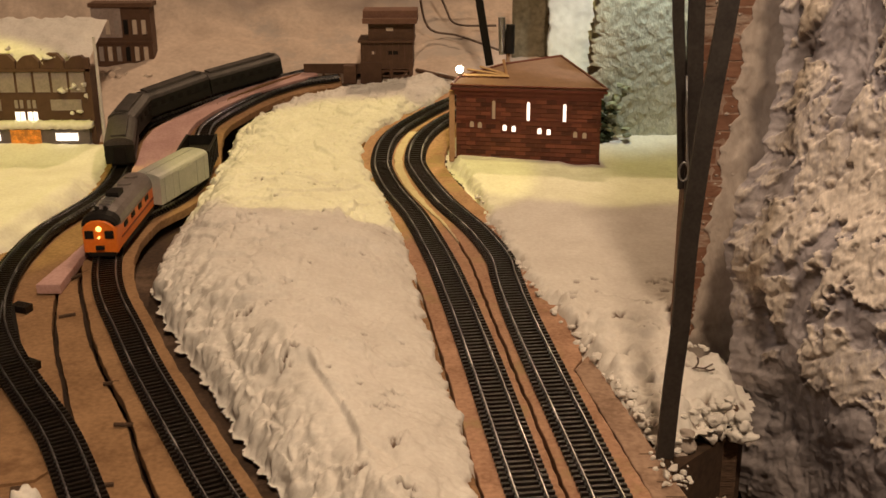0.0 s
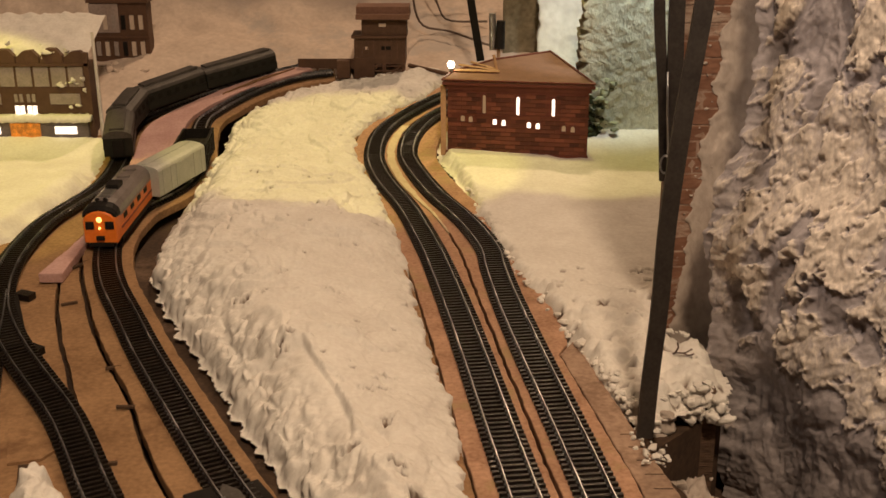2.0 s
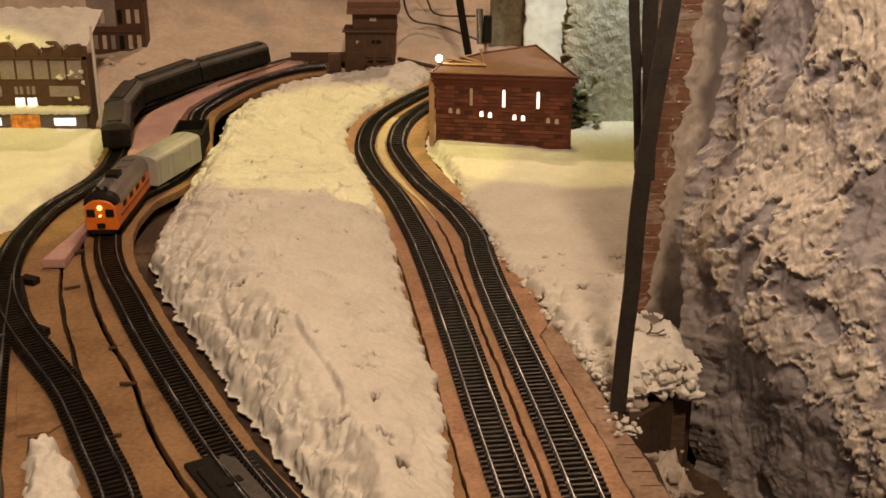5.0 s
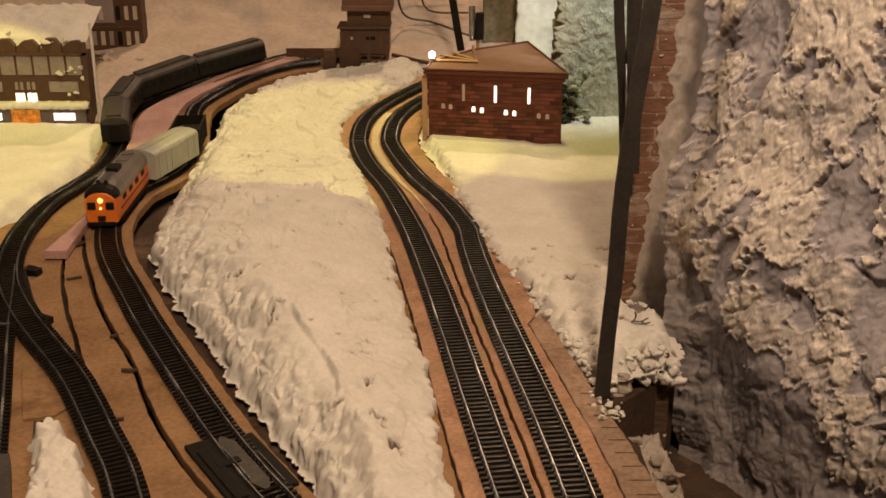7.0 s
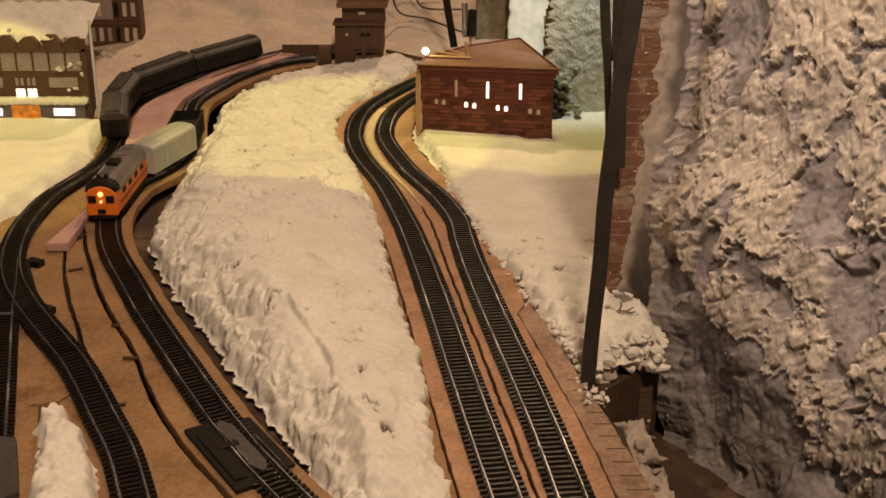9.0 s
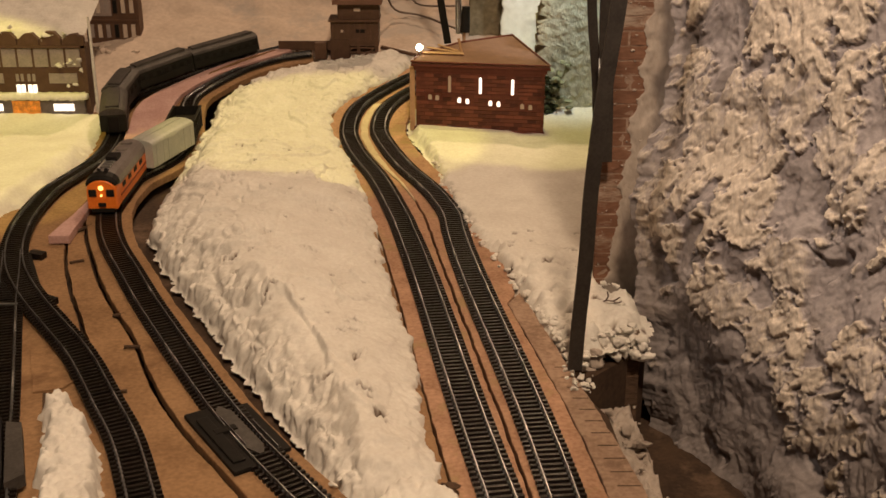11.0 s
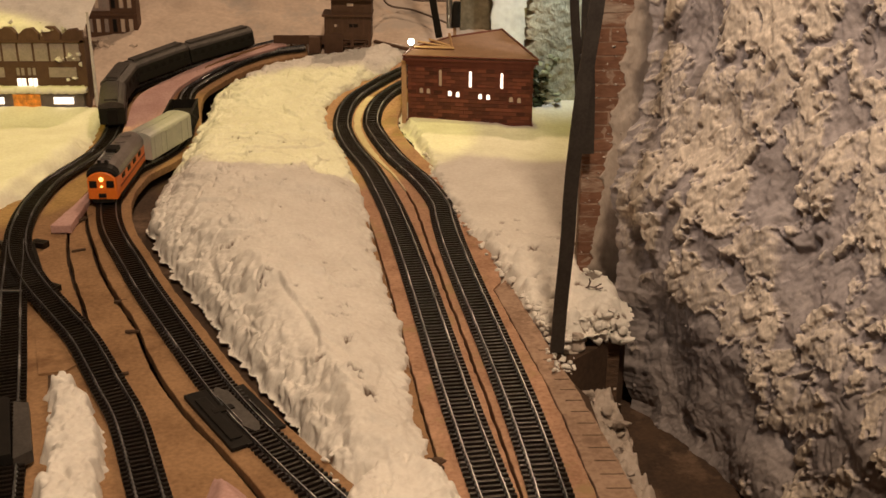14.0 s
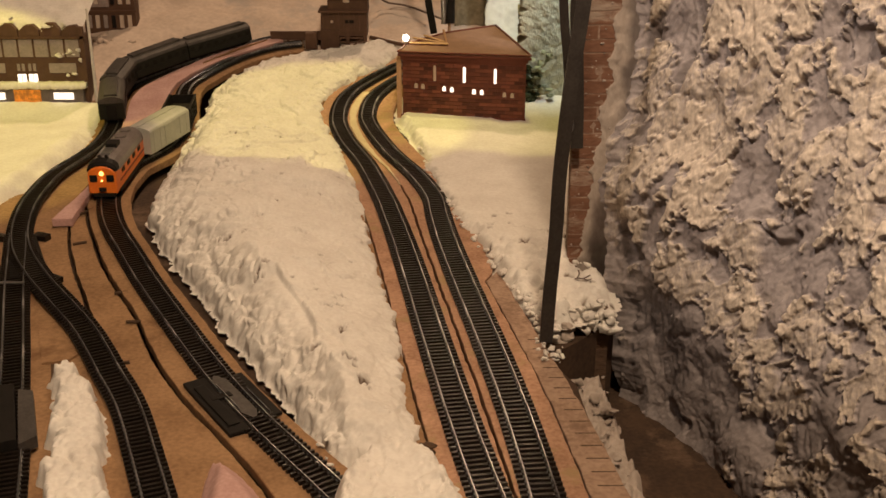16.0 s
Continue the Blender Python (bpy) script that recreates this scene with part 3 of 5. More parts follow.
def hill_height(d, x, y):
    to_right = np.clip(np.interp(y, *RIGHT_EDGE) - x, 0, 0.3)
    top = 0.009 + 0.019 * smoothstep(0.0, 0.10, to_right) * smoothstep(1.40, 1.0, y)
    left_side = smoothstep(0.02, 0.07, to_right)
    wall = smoothstep(-0.006, 0.014 + 0.026 * left_side, d)
    lip = smoothstep(0.036, 0.004, d)
    crumb = lip * (0.0048 * (clods(x, y, 3.0, 85) - 0.4) + 0.0046 * (clods(x, y, 6.0, 170) - 0.4) + 0.0026 * fbm(x * 150, y * 110, 4.0, 4, 0.75))
    soft = smoothstep(0.008, 0.03, d)
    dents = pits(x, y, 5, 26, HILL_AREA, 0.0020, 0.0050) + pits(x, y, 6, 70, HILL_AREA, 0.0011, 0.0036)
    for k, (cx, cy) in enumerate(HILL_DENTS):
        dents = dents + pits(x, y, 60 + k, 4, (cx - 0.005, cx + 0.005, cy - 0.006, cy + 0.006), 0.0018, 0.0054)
    marks = scores(x, y, 7, 26, HILL_AREA, 0.0042) + trowel(x, y, 8.0, 0.0028) + trowel(x * 2.1, y * 2.1, 9.0, 0.0013) + trowel(x * 4.6, y * 4.6, 10.0, 0.0006)
    # one long trowel cut with a smooth plate beside it
    run = np.interp(y, TROWEL_CUT[1], TROWEL_CUT[0]) - x
    inside = smoothstep(0.614, 0.628, y) * smoothstep(0.728, 0.716, y)
    plate = inside * smoothstep(0.0, 0.0012, run) * smoothstep(0.046, 0.032, run)
    marks = marks * (1 - 0.85 * plate) - 0.0022 * plate - inside * 0.0030 * np.exp(-(run / 0.0009) ** 2) + inside * 0.0022 * np.exp(-(np.minimum(run, 0) / 0.005) ** 2) * smoothstep(0.0012, -0.0006, run)
    crack = smoothstep(0.020, 0.004, np.abs(fbm(x * 13, y * 9, 41.0, 3))) * smoothstep(0.12, 0.32, fbm(x * 21, y * 21, 43.0, 2))
    marks = marks - 0.0024 * crack
    # dents and cracks coloured dark: bared brown base, plus shade put into colour
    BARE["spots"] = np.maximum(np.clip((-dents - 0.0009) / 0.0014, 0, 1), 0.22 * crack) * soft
    return (top * wall + crumb * smoothstep(0.0, 0.006, d) * (0.22 + 0.78 * left_side) + lumps(x, y, 1.0, 15, 0.0022) * wall + lumps(x, y, 2.0, 140, 0.00018) * wall
            + soft * (dents + marks))


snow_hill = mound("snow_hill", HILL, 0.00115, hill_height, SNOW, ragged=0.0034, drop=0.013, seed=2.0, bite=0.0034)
tagged(snow_hill, "cream plaster snow hill with trowel marks and crumbling sides", "scenery", kind="structure")

FRONT = [(-0.048, 0.40), (-0.042, 0.462), (-0.029, 0.494), (-0.009, 0.503), (0.011, 0.497), (0.029, 0.466), (0.040, 0.40), (0.0, 0.37)]
tagged(mound("snow_mound", FRONT, 0.0012, lambda d, x, y: 0.014 * smoothstep(0, 0.014, d) + smoothstep(0, 0.01, d) * (lumps(x, y, 5, 30, 0.0022) + smoothstep(0.03, 0.005, d) * (0.005 * clods(x, y, 25, 110) + 0.004 * clods(x, y, 26, 260)) + trowel(x, y, 12.0, 0.0018) + pits(x, y, 28, 26, (-0.04, 0.03, 0.40, 0.50), 0.0018, 0.004)), SNOW, 0.003), "cream plaster snow mound in front of the hill", "scenery", kind="structure")

LEFT_SNOW = [(-1.0, 1.32), (-0.42, 1.30), (-0.393, 1.262), (-0.389, 1.218), (-0.380, 1.157), (-0.385, 1.085), (-0.395, 1.011), (-0.408, 0.958), (-0.415, 0.91), (-0.43, 0.86), (-0.6, 0.78), (-1.0, 0.75)]
tagged(mound("snow_field", LEFT_SNOW, 0.0042, lambda d, x, y: 0.011 * smoothstep(0, 0.018, d) * (1 - 0.8 * smoothstep(1.13, 1.25, y)) + smoothstep(0, 0.01, d) * (1 - 0.6 * smoothstep(1.18, 1.26, y)) * (lumps(x, y, 9, 22, 0.0024) + smoothstep(0.03, 0.005, d) * 0.004 * clods(x, y, 27, 90) + pits(x, y, 29, 30, (-0.56, -0.38, 0.85, 1.27), 0.004, 0.003)), SNOW, 0.004), "pale plaster snow field beside the outer track", "scenery", kind="structure")

RIGHT_SNOW = [(-0.022, 1.30), (-0.024, 1.262), (-0.004, 1.181), (0.010, 1.069), (0.030, 0.95), (0.047, 0.887), (0.064, 0.825), (0.082, 0.742), (0.096, 0.690), (0.106, 0.691), (0.126, 0.697), (0.147, 0.704), (0.159, 0.728), (0.157, 0.756), (0.137, 0.785), (0.137, 0.84), (0.19, 0.90), (0.23, 1.0), (0.27, 1.27), (0.27, 1.5), (0.10, 1.5), (0.03, 1.40)]


BANK_AREA = (0.06, 0.17, 0.68, 0.92)


def right_height(d, x, y):
    bank = 0.007 * smoothstep(0.88, 0.74, y) * smoothstep(0.08, 0.14, x)
    rough = smoothstep(0.90, 0.82, y) * smoothstep(0, 0.01, d)
    lip = smoothstep(0.016, 0.003, d) * smoothstep(0.0, 0.005, d)
    step = smoothstep(0.868, 0.874, y + 0.006 * np.sin(x * 120)) * smoothstep(0.085, 0.10, x)
    holes = pits(x, y, 21, 50, BANK_AREA, 0.0026, 0.005)
    BARE["spots"] = np.clip((-holes - 0.0010) / 0.0018, 0, 0.95) + 0.6 * np.clip(1 - np.abs(y + 0.006 * np.sin(x * 120) - 0.871) / 0.0035, 0, 1) * smoothstep(0.085, 0.10, x)
    return (0.0045 * smoothstep(0, 0.006, d) + bank * smoothstep(0, 0.02, d) + lumps(x, y, 13, 30, 0.0012) + rough * (0.009 * (clods(x, y, 15, 52) - 0.45) + 0.0056 * (clods(x, y, 17, 130) - 0.4) + 0.0020 * fbm(x * 170, y * 170, 18.0, 3, 0.7))
            + lip * 0.004 * (clods(x, y, 19, 160) - 0.2) - 0.0030 * step + holes)


tagged(mound("snow_bank", RIGHT_SNOW, 0.0020, right_height, SNOW, 0.005, drop=0.006), "cream plaster snow bank in front of the brick building", "scenery", kind="structure")

BITS = [(-0.2461, 0.5971), (-0.2353, 0.6039), (-0.2192, 0.5904), (-0.2125, 0.5681), (-0.1985, 0.547), (-0.1925, 0.5328), (-0.180, 0.48), (-0.158, 0.41), (-0.195, 0.41), (-0.215, 0.49), (-0.237, 0.5681)]
tagged(mound("snow_patch", BITS, 0.0013, lambda d, x, y: smoothstep(0, 0.004, d) * (0.0075 + 0.004 * clods(x, y, 21, 75) + 0.0045 * clods(x, y, 23, 190) + lumps(x, y, 24, 260, 0.0013)), SNOW, 0.006), "torn white plaster snow patch between two tracks", "scenery", kind="structure")

# back scenery: rising snow, then rough grey plaster up to the wall
BACK = [(-1.5, 1.30), (-0.45, 1.30), (-0.42, 1.36), (-0.36, 1.43), (-0.28, 1.475), (-0.20, 1.50), (0.0, 1.45), (0.12, 1.45), (0.3, 1.5), (0.3, 1.95), (-1.5, 1.95)]


def back_height(d, x, y):
    rise = smoothstep(1.56, 1.80, y - 0.12 * smoothstep(-0.15, 0.1, x) + 0.02 * np.sin(x * 9)) * 0.16
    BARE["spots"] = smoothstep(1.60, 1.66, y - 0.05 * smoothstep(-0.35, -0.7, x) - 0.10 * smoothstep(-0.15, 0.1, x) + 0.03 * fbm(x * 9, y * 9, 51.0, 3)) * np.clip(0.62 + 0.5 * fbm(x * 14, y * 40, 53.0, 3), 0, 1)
    return 0.006 * smoothstep(0, 0.04, d) + rise + lumps(x, y, 31, 12, 0.008) * smoothstep(0, 0.06, d) + lumps(x, y, 33, 45, 0.003) * smoothstep(1.5, 1.6, y)


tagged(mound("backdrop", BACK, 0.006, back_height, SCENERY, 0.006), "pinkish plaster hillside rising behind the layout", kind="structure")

# pink foam between the two curves
board("foam_sheet", [(-0.338, 0.895), (-0.330, 0.993), (-0.336, 1.09), (-0.343, 1.15), (-0.350, 1.20), (-0.358, 1.26), (-0.358, 1.315), (-0.330, 1.360), (-0.268, 1.430), (-0.200, 1.478)],
      [(-0.319, 0.895), (-0.322, 0.993), (-0.309, 1.10), (-0.300, 1.145), (-0.299, 1.20), (-0.309, 1.255), (-0.316, 1.315), (-0.304, 1.352), (-0.262, 1.408), (-0.189, 1.464)], 0.0055, 0.008, PINK, "pale pink insulation foam strip between the tracks")


# ---------------------------------------------------------------- stone wall and pillars


# plan place of the corner by height
CORNER = ((0.172, 0.163, 0.156, 0.151, 0.149, 0.160, 0.169, 0.178), (-0.10, -0.04, 0.01, 0.06, 0.10, 0.14, 0.20, 0.33))


# where the render has fallen off (below 0) and where it still holds: along the wall, up it, how firmly
PLATES = ((0.58, 0.61, -0.9), (0.80, 0.76, -0.7), (0.17, 0.89, -0.7), (0.15, 0.31, -0.7), (0.36, 0.24, -0.7), (0.69, 0.38, -0.8), (0.50, 0.06, -0.6), (0.22, 0.13, -0.6), (0.82, 0.54, -0.6),
          (0.23, 0.74, 0.6), (0.68, 0.71, 0.7), (0.31, 0.36, 0.6), (0.47, 0.28, 0.7), (0.54, 0.44, 0.6), (0.78, 0.29, 0.7), (0.67, 0.11, 0.6), (0.55, 0.94, 0.5), (0.07, 0.54, 0.6))


def rock_wall():
    """A leaning stone face: smooth grey stone, and over it torn, granular plates of cream render."""
    nu, nv = 560, 500
    out = np.array((-0.80, -0.50, 0.33))
    s, h = np.meshgrid(np.linspace(-0.02, 1.33, nu), np.linspace(-0.30, 1.30, nv), indexing="ij")
    left = np.stack([np.interp(-0.101 + 0.333 * h, CORNER[1], CORNER[0]), np.full_like(h, 0.75), -0.101 + 0.333 * h], -1)
    right = np.stack([0.286 + 0.006 * h, 0.50 + 0.12 * h, -0.025 + 0.278 * h], -1)
    p = left + (right - left) * s[..., None]
    p[..., 0] += 0.006 * fbm(h * 13, 0 * h, 61.0, 4, 0.6) * smoothstep(0.16, 0.0, s)
    x, y, z = p[..., 0], p[..., 1], p[..., 2]
    # the render hangs in tongues that run down and to the right
    u, v = (s * 0.28 + h * 0.06) * 0.72, h * 0.30 - s * 0.12
    wu, wv = u + 0.010 * fbm(u * 30, v * 30, 1.0, 3), v + 0.010 * fbm(u * 30, v * 30, 5.0, 3)
    rag = 0.34 * fbm(u * 80, v * 80, 3.0, 4, 0.62)
    bias = 0.34 * smoothstep(0.10, 0.85, h + 0.25 * s) - 0.14 - 0.34 * smoothstep(0.42, 0.10, h) * smoothstep(0.80, 0.25, s)
    field = 0.75 * fbm(wu * 17, wv * 17, 9.0, 3, 0.6) + 0.62 * fbm(wu * 44, wv * 44, 11.0, 3, 0.6) + rag + bias
    for cs, ch, amount in PLATES:
        field = field + amount * np.exp(-((s - cs) ** 2 + 1.1 * (h - ch) ** 2) / 0.0075)
    coat = smoothstep(0.0, 0.16, field)
    thick = smoothstep(0.30, 0.38, 0.9 * fbm(wu * 24, wv * 24, 13.0, 3, 0.6) + 0.8 * rag + bias + 0.10)
    rim = np.exp(-((field - 0.09) / 0.06) ** 2)
    # grey stone: broad hollows and scraped facets
    fx = fbm(wu * 26 + 4, wv * 20, 21.0, 3, 0.5)
    v_out = 0.014 * fbm(x * 6.5, y * 6.5, z * 6.5 + 3, 3) + 0.0055 * np.abs(fx) + 0.0016 * fbm(wu * 60, wv * 46, 23.0, 4, 0.6) + 0.0005 * fbm(u * 240, v * 240, 2.0, 2)
    grit = fbm(u * 135, v * 135, 31.0, 3, 0.7)
    holes = smoothstep(0.50, 0.78, fbm(wu * 55, wv * 55, 35.0, 2)) + 0.7 * smoothstep(0.55, 0.75, fbm(u * 120, v * 120, 37.0, 2))
    v_out += coat * (0.0024 + 0.0012 * fbm(u * 48, v * 48, 33.0, 3) + 0.0007 * grit - 0.0042 * holes) + 0.0030 * thick * coat + 0.0019 * rim
    gouge = smoothstep(0.50, 0.80, fbm(wu * 26 + 8, wv * 17, 41.0, 3))
    v_out -= 0.0080 * gouge
    edge = np.clip((s + 0.02) / 0.08, 0, 1)
    p = p + out * ((v_out - 0.010) * (0.25 + 0.75 * edge))[..., None]
    lime = np.clip(coat * (0.45 + 0.25 * thick + 0.28 * rim + 0.30 * np.clip(grit + 0.2, 0, 1)) - 0.5 * holes * coat - 0.5 * gouge, 0, 1) * (0.5 + 0.5 * edge)
    idx = np.arange(nu * nv).reshape(nu, nv)
    faces = np.stack([idx[:-1, :-1], idx[1:, :-1], idx[1:, 1:], idx[:-1, 1:]], -1).reshape(-1, 4).tolist()
    verts = p.reshape(-1, 3)
    # the return of the corner runs back behind the pillar
    first = len(verts)
    verts = np.vstack([verts, verts[:nv] + np.array((0.10, 0.10, 0.0))])
    faces += [(j, j + 1, first + j + 1, first + j) for j in range(nv - 1)]
    ob = link_mesh("wall_stone", verts, faces, ROCK, smooth=True)
    ob.data.attributes.new("limewash", "FLOAT", "POINT").data.foreach_set("value", np.r_[lime.ravel(), np.zeros(nv)].astype(np.float32))
    return tagged(ob, "rough grey crumbling stone wall with flaking limewash", kind="structure")


rock_wall()


def rough_slab(name, x0, x1, y, z0, z1, depth, material, amount, seed, label, size=40, nx=50, nz=70, ragged=0.0, lean=0.0):
    """An upright wall surface with relief, a back and a ragged left edge."""
    verts, faces = [], []
    for i in range(nx + 1):
        for j in range(nz + 1):
            z = z0 + (z1 - z0) * j / nz
            start = x0 + lean * (z - 0.23) + ragged * (noise.fractal(Vector((seed, 0, z * 42)), 0.45, 2.3, 6) + 0.22 * noise.noise(Vector((seed, 3, z * 170))))
            x = start + (x1 - start) * i / nx
            p = Vector((x, y, z))
            v = noise.fractal(p * size + Vector((seed, 0, 0)), 0.8, 2.1, 5)
            edge = min(1.0, i / 3.0)
            verts.append((x, y - amount * (v + 0.6) * (0.4 + 0.6 * edge), z))
    n = nz + 1
    for i in range(nx):
        for j in range(nz):
            a = i * n + j
            faces.append((a, a + n, a + n + 1, a + 1))
    base = len(verts)
    for j in range(nz + 1):
        verts.append((verts[j][0] + 0.004, y + depth, verts[j][2]))
    for j in range(nz):
        faces.append((j, j + 1, base + j + 1, base + j))
    return tagged(link_mesh(name, verts, faces, material, smooth=True), label, kind="structure")


rough_slab("wall_plaster", 0.128, 0.30, 1.31, -0.02, 0.168, 0.06, MOSSY, 0.0013, 2, "flaking yellowish plaster wall with dark mould", 110, nx=110, nz=110, ragged=0.012)
rough_slab("wall_whitewash", 0.090, 0.20, 1.47, 0.0, 0.168, 0.06, WHITEWASH, 0.003, 5, "whitewashed stone wall with a long crack", 22, ragged=0.003)
rough_slab("wall_damp", 0.048, 0.12, 1.52, 0.0, 0.168, 0.06, OLDSTONE, 0.003, 8, "damp brown stone wall behind the building", 35)

# brick pillar
pillar = tagged(part("pillar", box(0.133, 0.8119, -0.10, 0.207, 0.835, 0.60), PILLARBED), "old red brick pillar with grey mortar joints", kind="structure")
rough_slab("pillar_plaster", 0.166, 0.207, 0.8109, -0.10, 0.60, 0.02, MORTAR, 0.0009, 11, "thin grey plaster skim on the brick pillar", 75, nx=60, nz=460, ragged=0.0046, lean=0.105)
for k in range(60):
    z = -0.09 + k * 0.0112
    cut = (0.168, 0.151, 0.160)[k % 3]
    cut += 0.004 * noise.noise(Vector((k * 1.7, 0, 0)))
    for x0, x1 in ((0.1315, cut), (cut + 0.0008, 0.190)):
        bm = bmesh.new()
        bmesh.ops.create_grid(bm, x_segments=8, y_segments=5, size=0.5)
        for v in bm.verts:
            u, w = v.co.x + 0.5, v.co.y + 0.5
            e = min(u, 1 - u, w, 1 - w)
            if e > 0.01:
                u, w = 0.5 + (u - 0.5) * 1.27, 0.5 + (w - 0.5) * 1.56
            p = Vector((x0 + u * (x1 - x0), 0.1 * k, z + w * 0.0105))
            v.co = Vector((p.x, 0.8116 - 0.0006 * noise.fractal(p * 90, 0.8, 2.1, 3) + (0.0012 if e < 0.01 else 0), p.z + 0.0006 * noise.noise(Vector((p.x * 60, k, 0)))))
        part("brick", bm, BRICK, pillar)


# wooden block under the snow bank
tagged(part("wall_timber", box(0.108, 0.704, -0.10, 0.1535, 0.78, 0.000, 0.003), TIMBER), "dark weathered timber block below the snow bank", kind="structure")


def crumbs(name, count, place, size, material, seed, label):
    rnd = random.Random(seed)
    bm = bmesh.new()
    for _ in range(count):
        x, y, z = place(rnd)
        r = size * rnd.uniform(0.25, 1.3)
        got = bmesh.ops.create_icosphere(bm, subdivisions=3, radius=1.0)["verts"]
        off = Vector((rnd.random() * 9, rnd.random() * 9, 0))
        cuts = [(Vector((rnd.gauss(0, 1), rnd.gauss(0, 1), rnd.gauss(0, 1))).normalized(), rnd.uniform(0.35, 0.85)) for _ in range(9)]
        squash = Vector((rnd.uniform(0.7, 1.4), rnd.uniform(0.7, 1.4), rnd.uniform(0.55, 1.0)))
        for v in got:
            q = v.co * (1 + 0.38 * noise.noise(v.co * 1.5 + off))
            for n, c in cuts:
                over = q.dot(n) - c
                if over > 0:
                    q = q - n * over * 0.9
            q = q * (1 + 0.26 * noise.noise(q * 3.4 + off) + 0.16 * noise.noise(q * 7.5 + off))
            v.co = Vector((q.x * squash.x, q.y * squash.y, q.z * squash.z)) * r + Vector((x, y, z))
    return tagged(part(name, bm, material, smooth=True), label, "rubble", kind="stuff")


def at_edge(r):
    k = r.random()
    return 0.137 + r.uniform(-0.016, 0.016), 0.69 - 0.14 * k, -0.052 - 0.03 * k + r.uniform(-0.014, 0.010)


crumbs("plaster_rubble", 70, at_edge, 0.0044, MORTAR, 4, "grey plaster rubble in the gap beside the wall")


def rubble_heap():
    """Crumbled plaster that fills the gap between the board edge and the wall."""
    gx, gy = np.meshgrid(np.arange(0.110, 0.168, 0.0011), np.arange(0.50, 0.706, 0.0011), indexing="ij")
    shift = 0.10 * (0.69 - gy)
    gz = -0.060 - 0.16 * (0.69 - gy) + 0.011 * (clods(gx, gy, 71, 60) - 0.4) + 0.007 * (clods(gx, gy, 72, 140) - 0.4) + 0.003 * fbm(gx * 160, gy * 160, 73.0, 3, 0.7)
    gz -= 0.05 * smoothstep(0.148, 0.160, gx - shift + 0.004 * fbm(gx * 60, gy * 60, 74.0, 2))
    idx = np.arange(gx.size).reshape(gx.shape)
    faces = np.stack([idx[:-1, :-1], idx[1:, :-1], idx[1:, 1:], idx[:-1, 1:]], -1).reshape(-1, 4).tolist()
    ob = link_mesh("rubble_heap", np.c_[gx.ravel(), gy.ravel(), gz.ravel()], faces, MORTAR, smooth=True)
    return tagged(ob, "crumbled grey plaster filling the gap beside the wall", "rubble", kind="stuff")


rubble_heap()
crumbs("snow_rubble", 60, lambda r: (0.098 + r.uniform(-0.006, 0.012), 0.665 + r.uniform(-0.045, 0.03), 0.001 + r.uniform(-0.003, 0.002)), 0.0024, SNOW, 7, "loose white plaster crumbs on the board edge")

crumbs("plaster_flecks", 120, lambda r: (0.1335 + 0.034 * r.random() ** 0.7, 0.8116, -0.02 + 0.30 * r.random()), 0.0011, MORTAR, 41, "flecks of grey plaster left on the brick pillar")
crumbs("plaster_chunk", 9, lambda r: (0.1165 + r.uniform(-0.004, 0.006), 0.690 + r.uniform(-0.003, 0.006), -0.014 + r.uniform(-0.012, 0.010)), 0.0080, MORTAR, 31, "broken cream plaster chunk below the snow bank")
crumbs("bank_lip_lumps", 70, lambda r: (0.106 + 0.050 * r.random(), 0.699 + r.uniform(-0.004, 0.006), -0.004 + r.uniform(-0.009, 0.004)), 0.0050, SNOW, 45, "crumbled plaster under the lip of the snow bank")
crumbs("moss_clump", 46, lambda r: (0.141 + r.uniform(-0.009, 0.010), 1.300 + r.uniform(-0.006, 0.004), -0.004 + 0.060 * r.random() ** 1.2), 0.0052, MOSS, 33, "dark green moss on the wall beside the building")
crumbs("lichen_clump", 44, lambda r: (0.148 + r.uniform(-0.014, 0.018), 1.299 + r.uniform(-0.005, 0.004), -0.006 + 0.085 * r.random()), 0.0046, LICHEN, 35, "pale grey-green lichen flakes on the plaster wall")


def on_bank(r):
    k, back = r.random(), r.random() ** 1.6
    return 0.100 + 0.048 * k, 0.690 + 0.012 * k + 0.085 * back, 0.002 + 0.004 * back + 0.004 * k + r.uniform(-0.004, 0.001)


crumbs("snow_lumps", 110, on_bank, 0.0032, SNOW, 12, "crumbly cream plaster lumps on the snow bank")
EDGE_LINE = [(0.098, 0.685), (0.082, 0.742), (0.064, 0.825), (0.047, 0.887), (0.030, 0.95), (0.010, 1.069), (-0.004, 1.181)]


def on_edge(r):
    k = r.random() ** 1.7
    y = 0.685 + 0.45 * k
    x = float(np.interp(y, [p[1] for p in EDGE_LINE], [p[0] for p in EDGE_LINE]))
    return x + r.uniform(-0.005, 0.008), y, 0.002 + r.uniform(-0.003, 0.002)


crumbs("snow_edge_lumps", 170, on_edge, 0.0028, SNOW, 14, "crumbly plaster lumps along the track board")

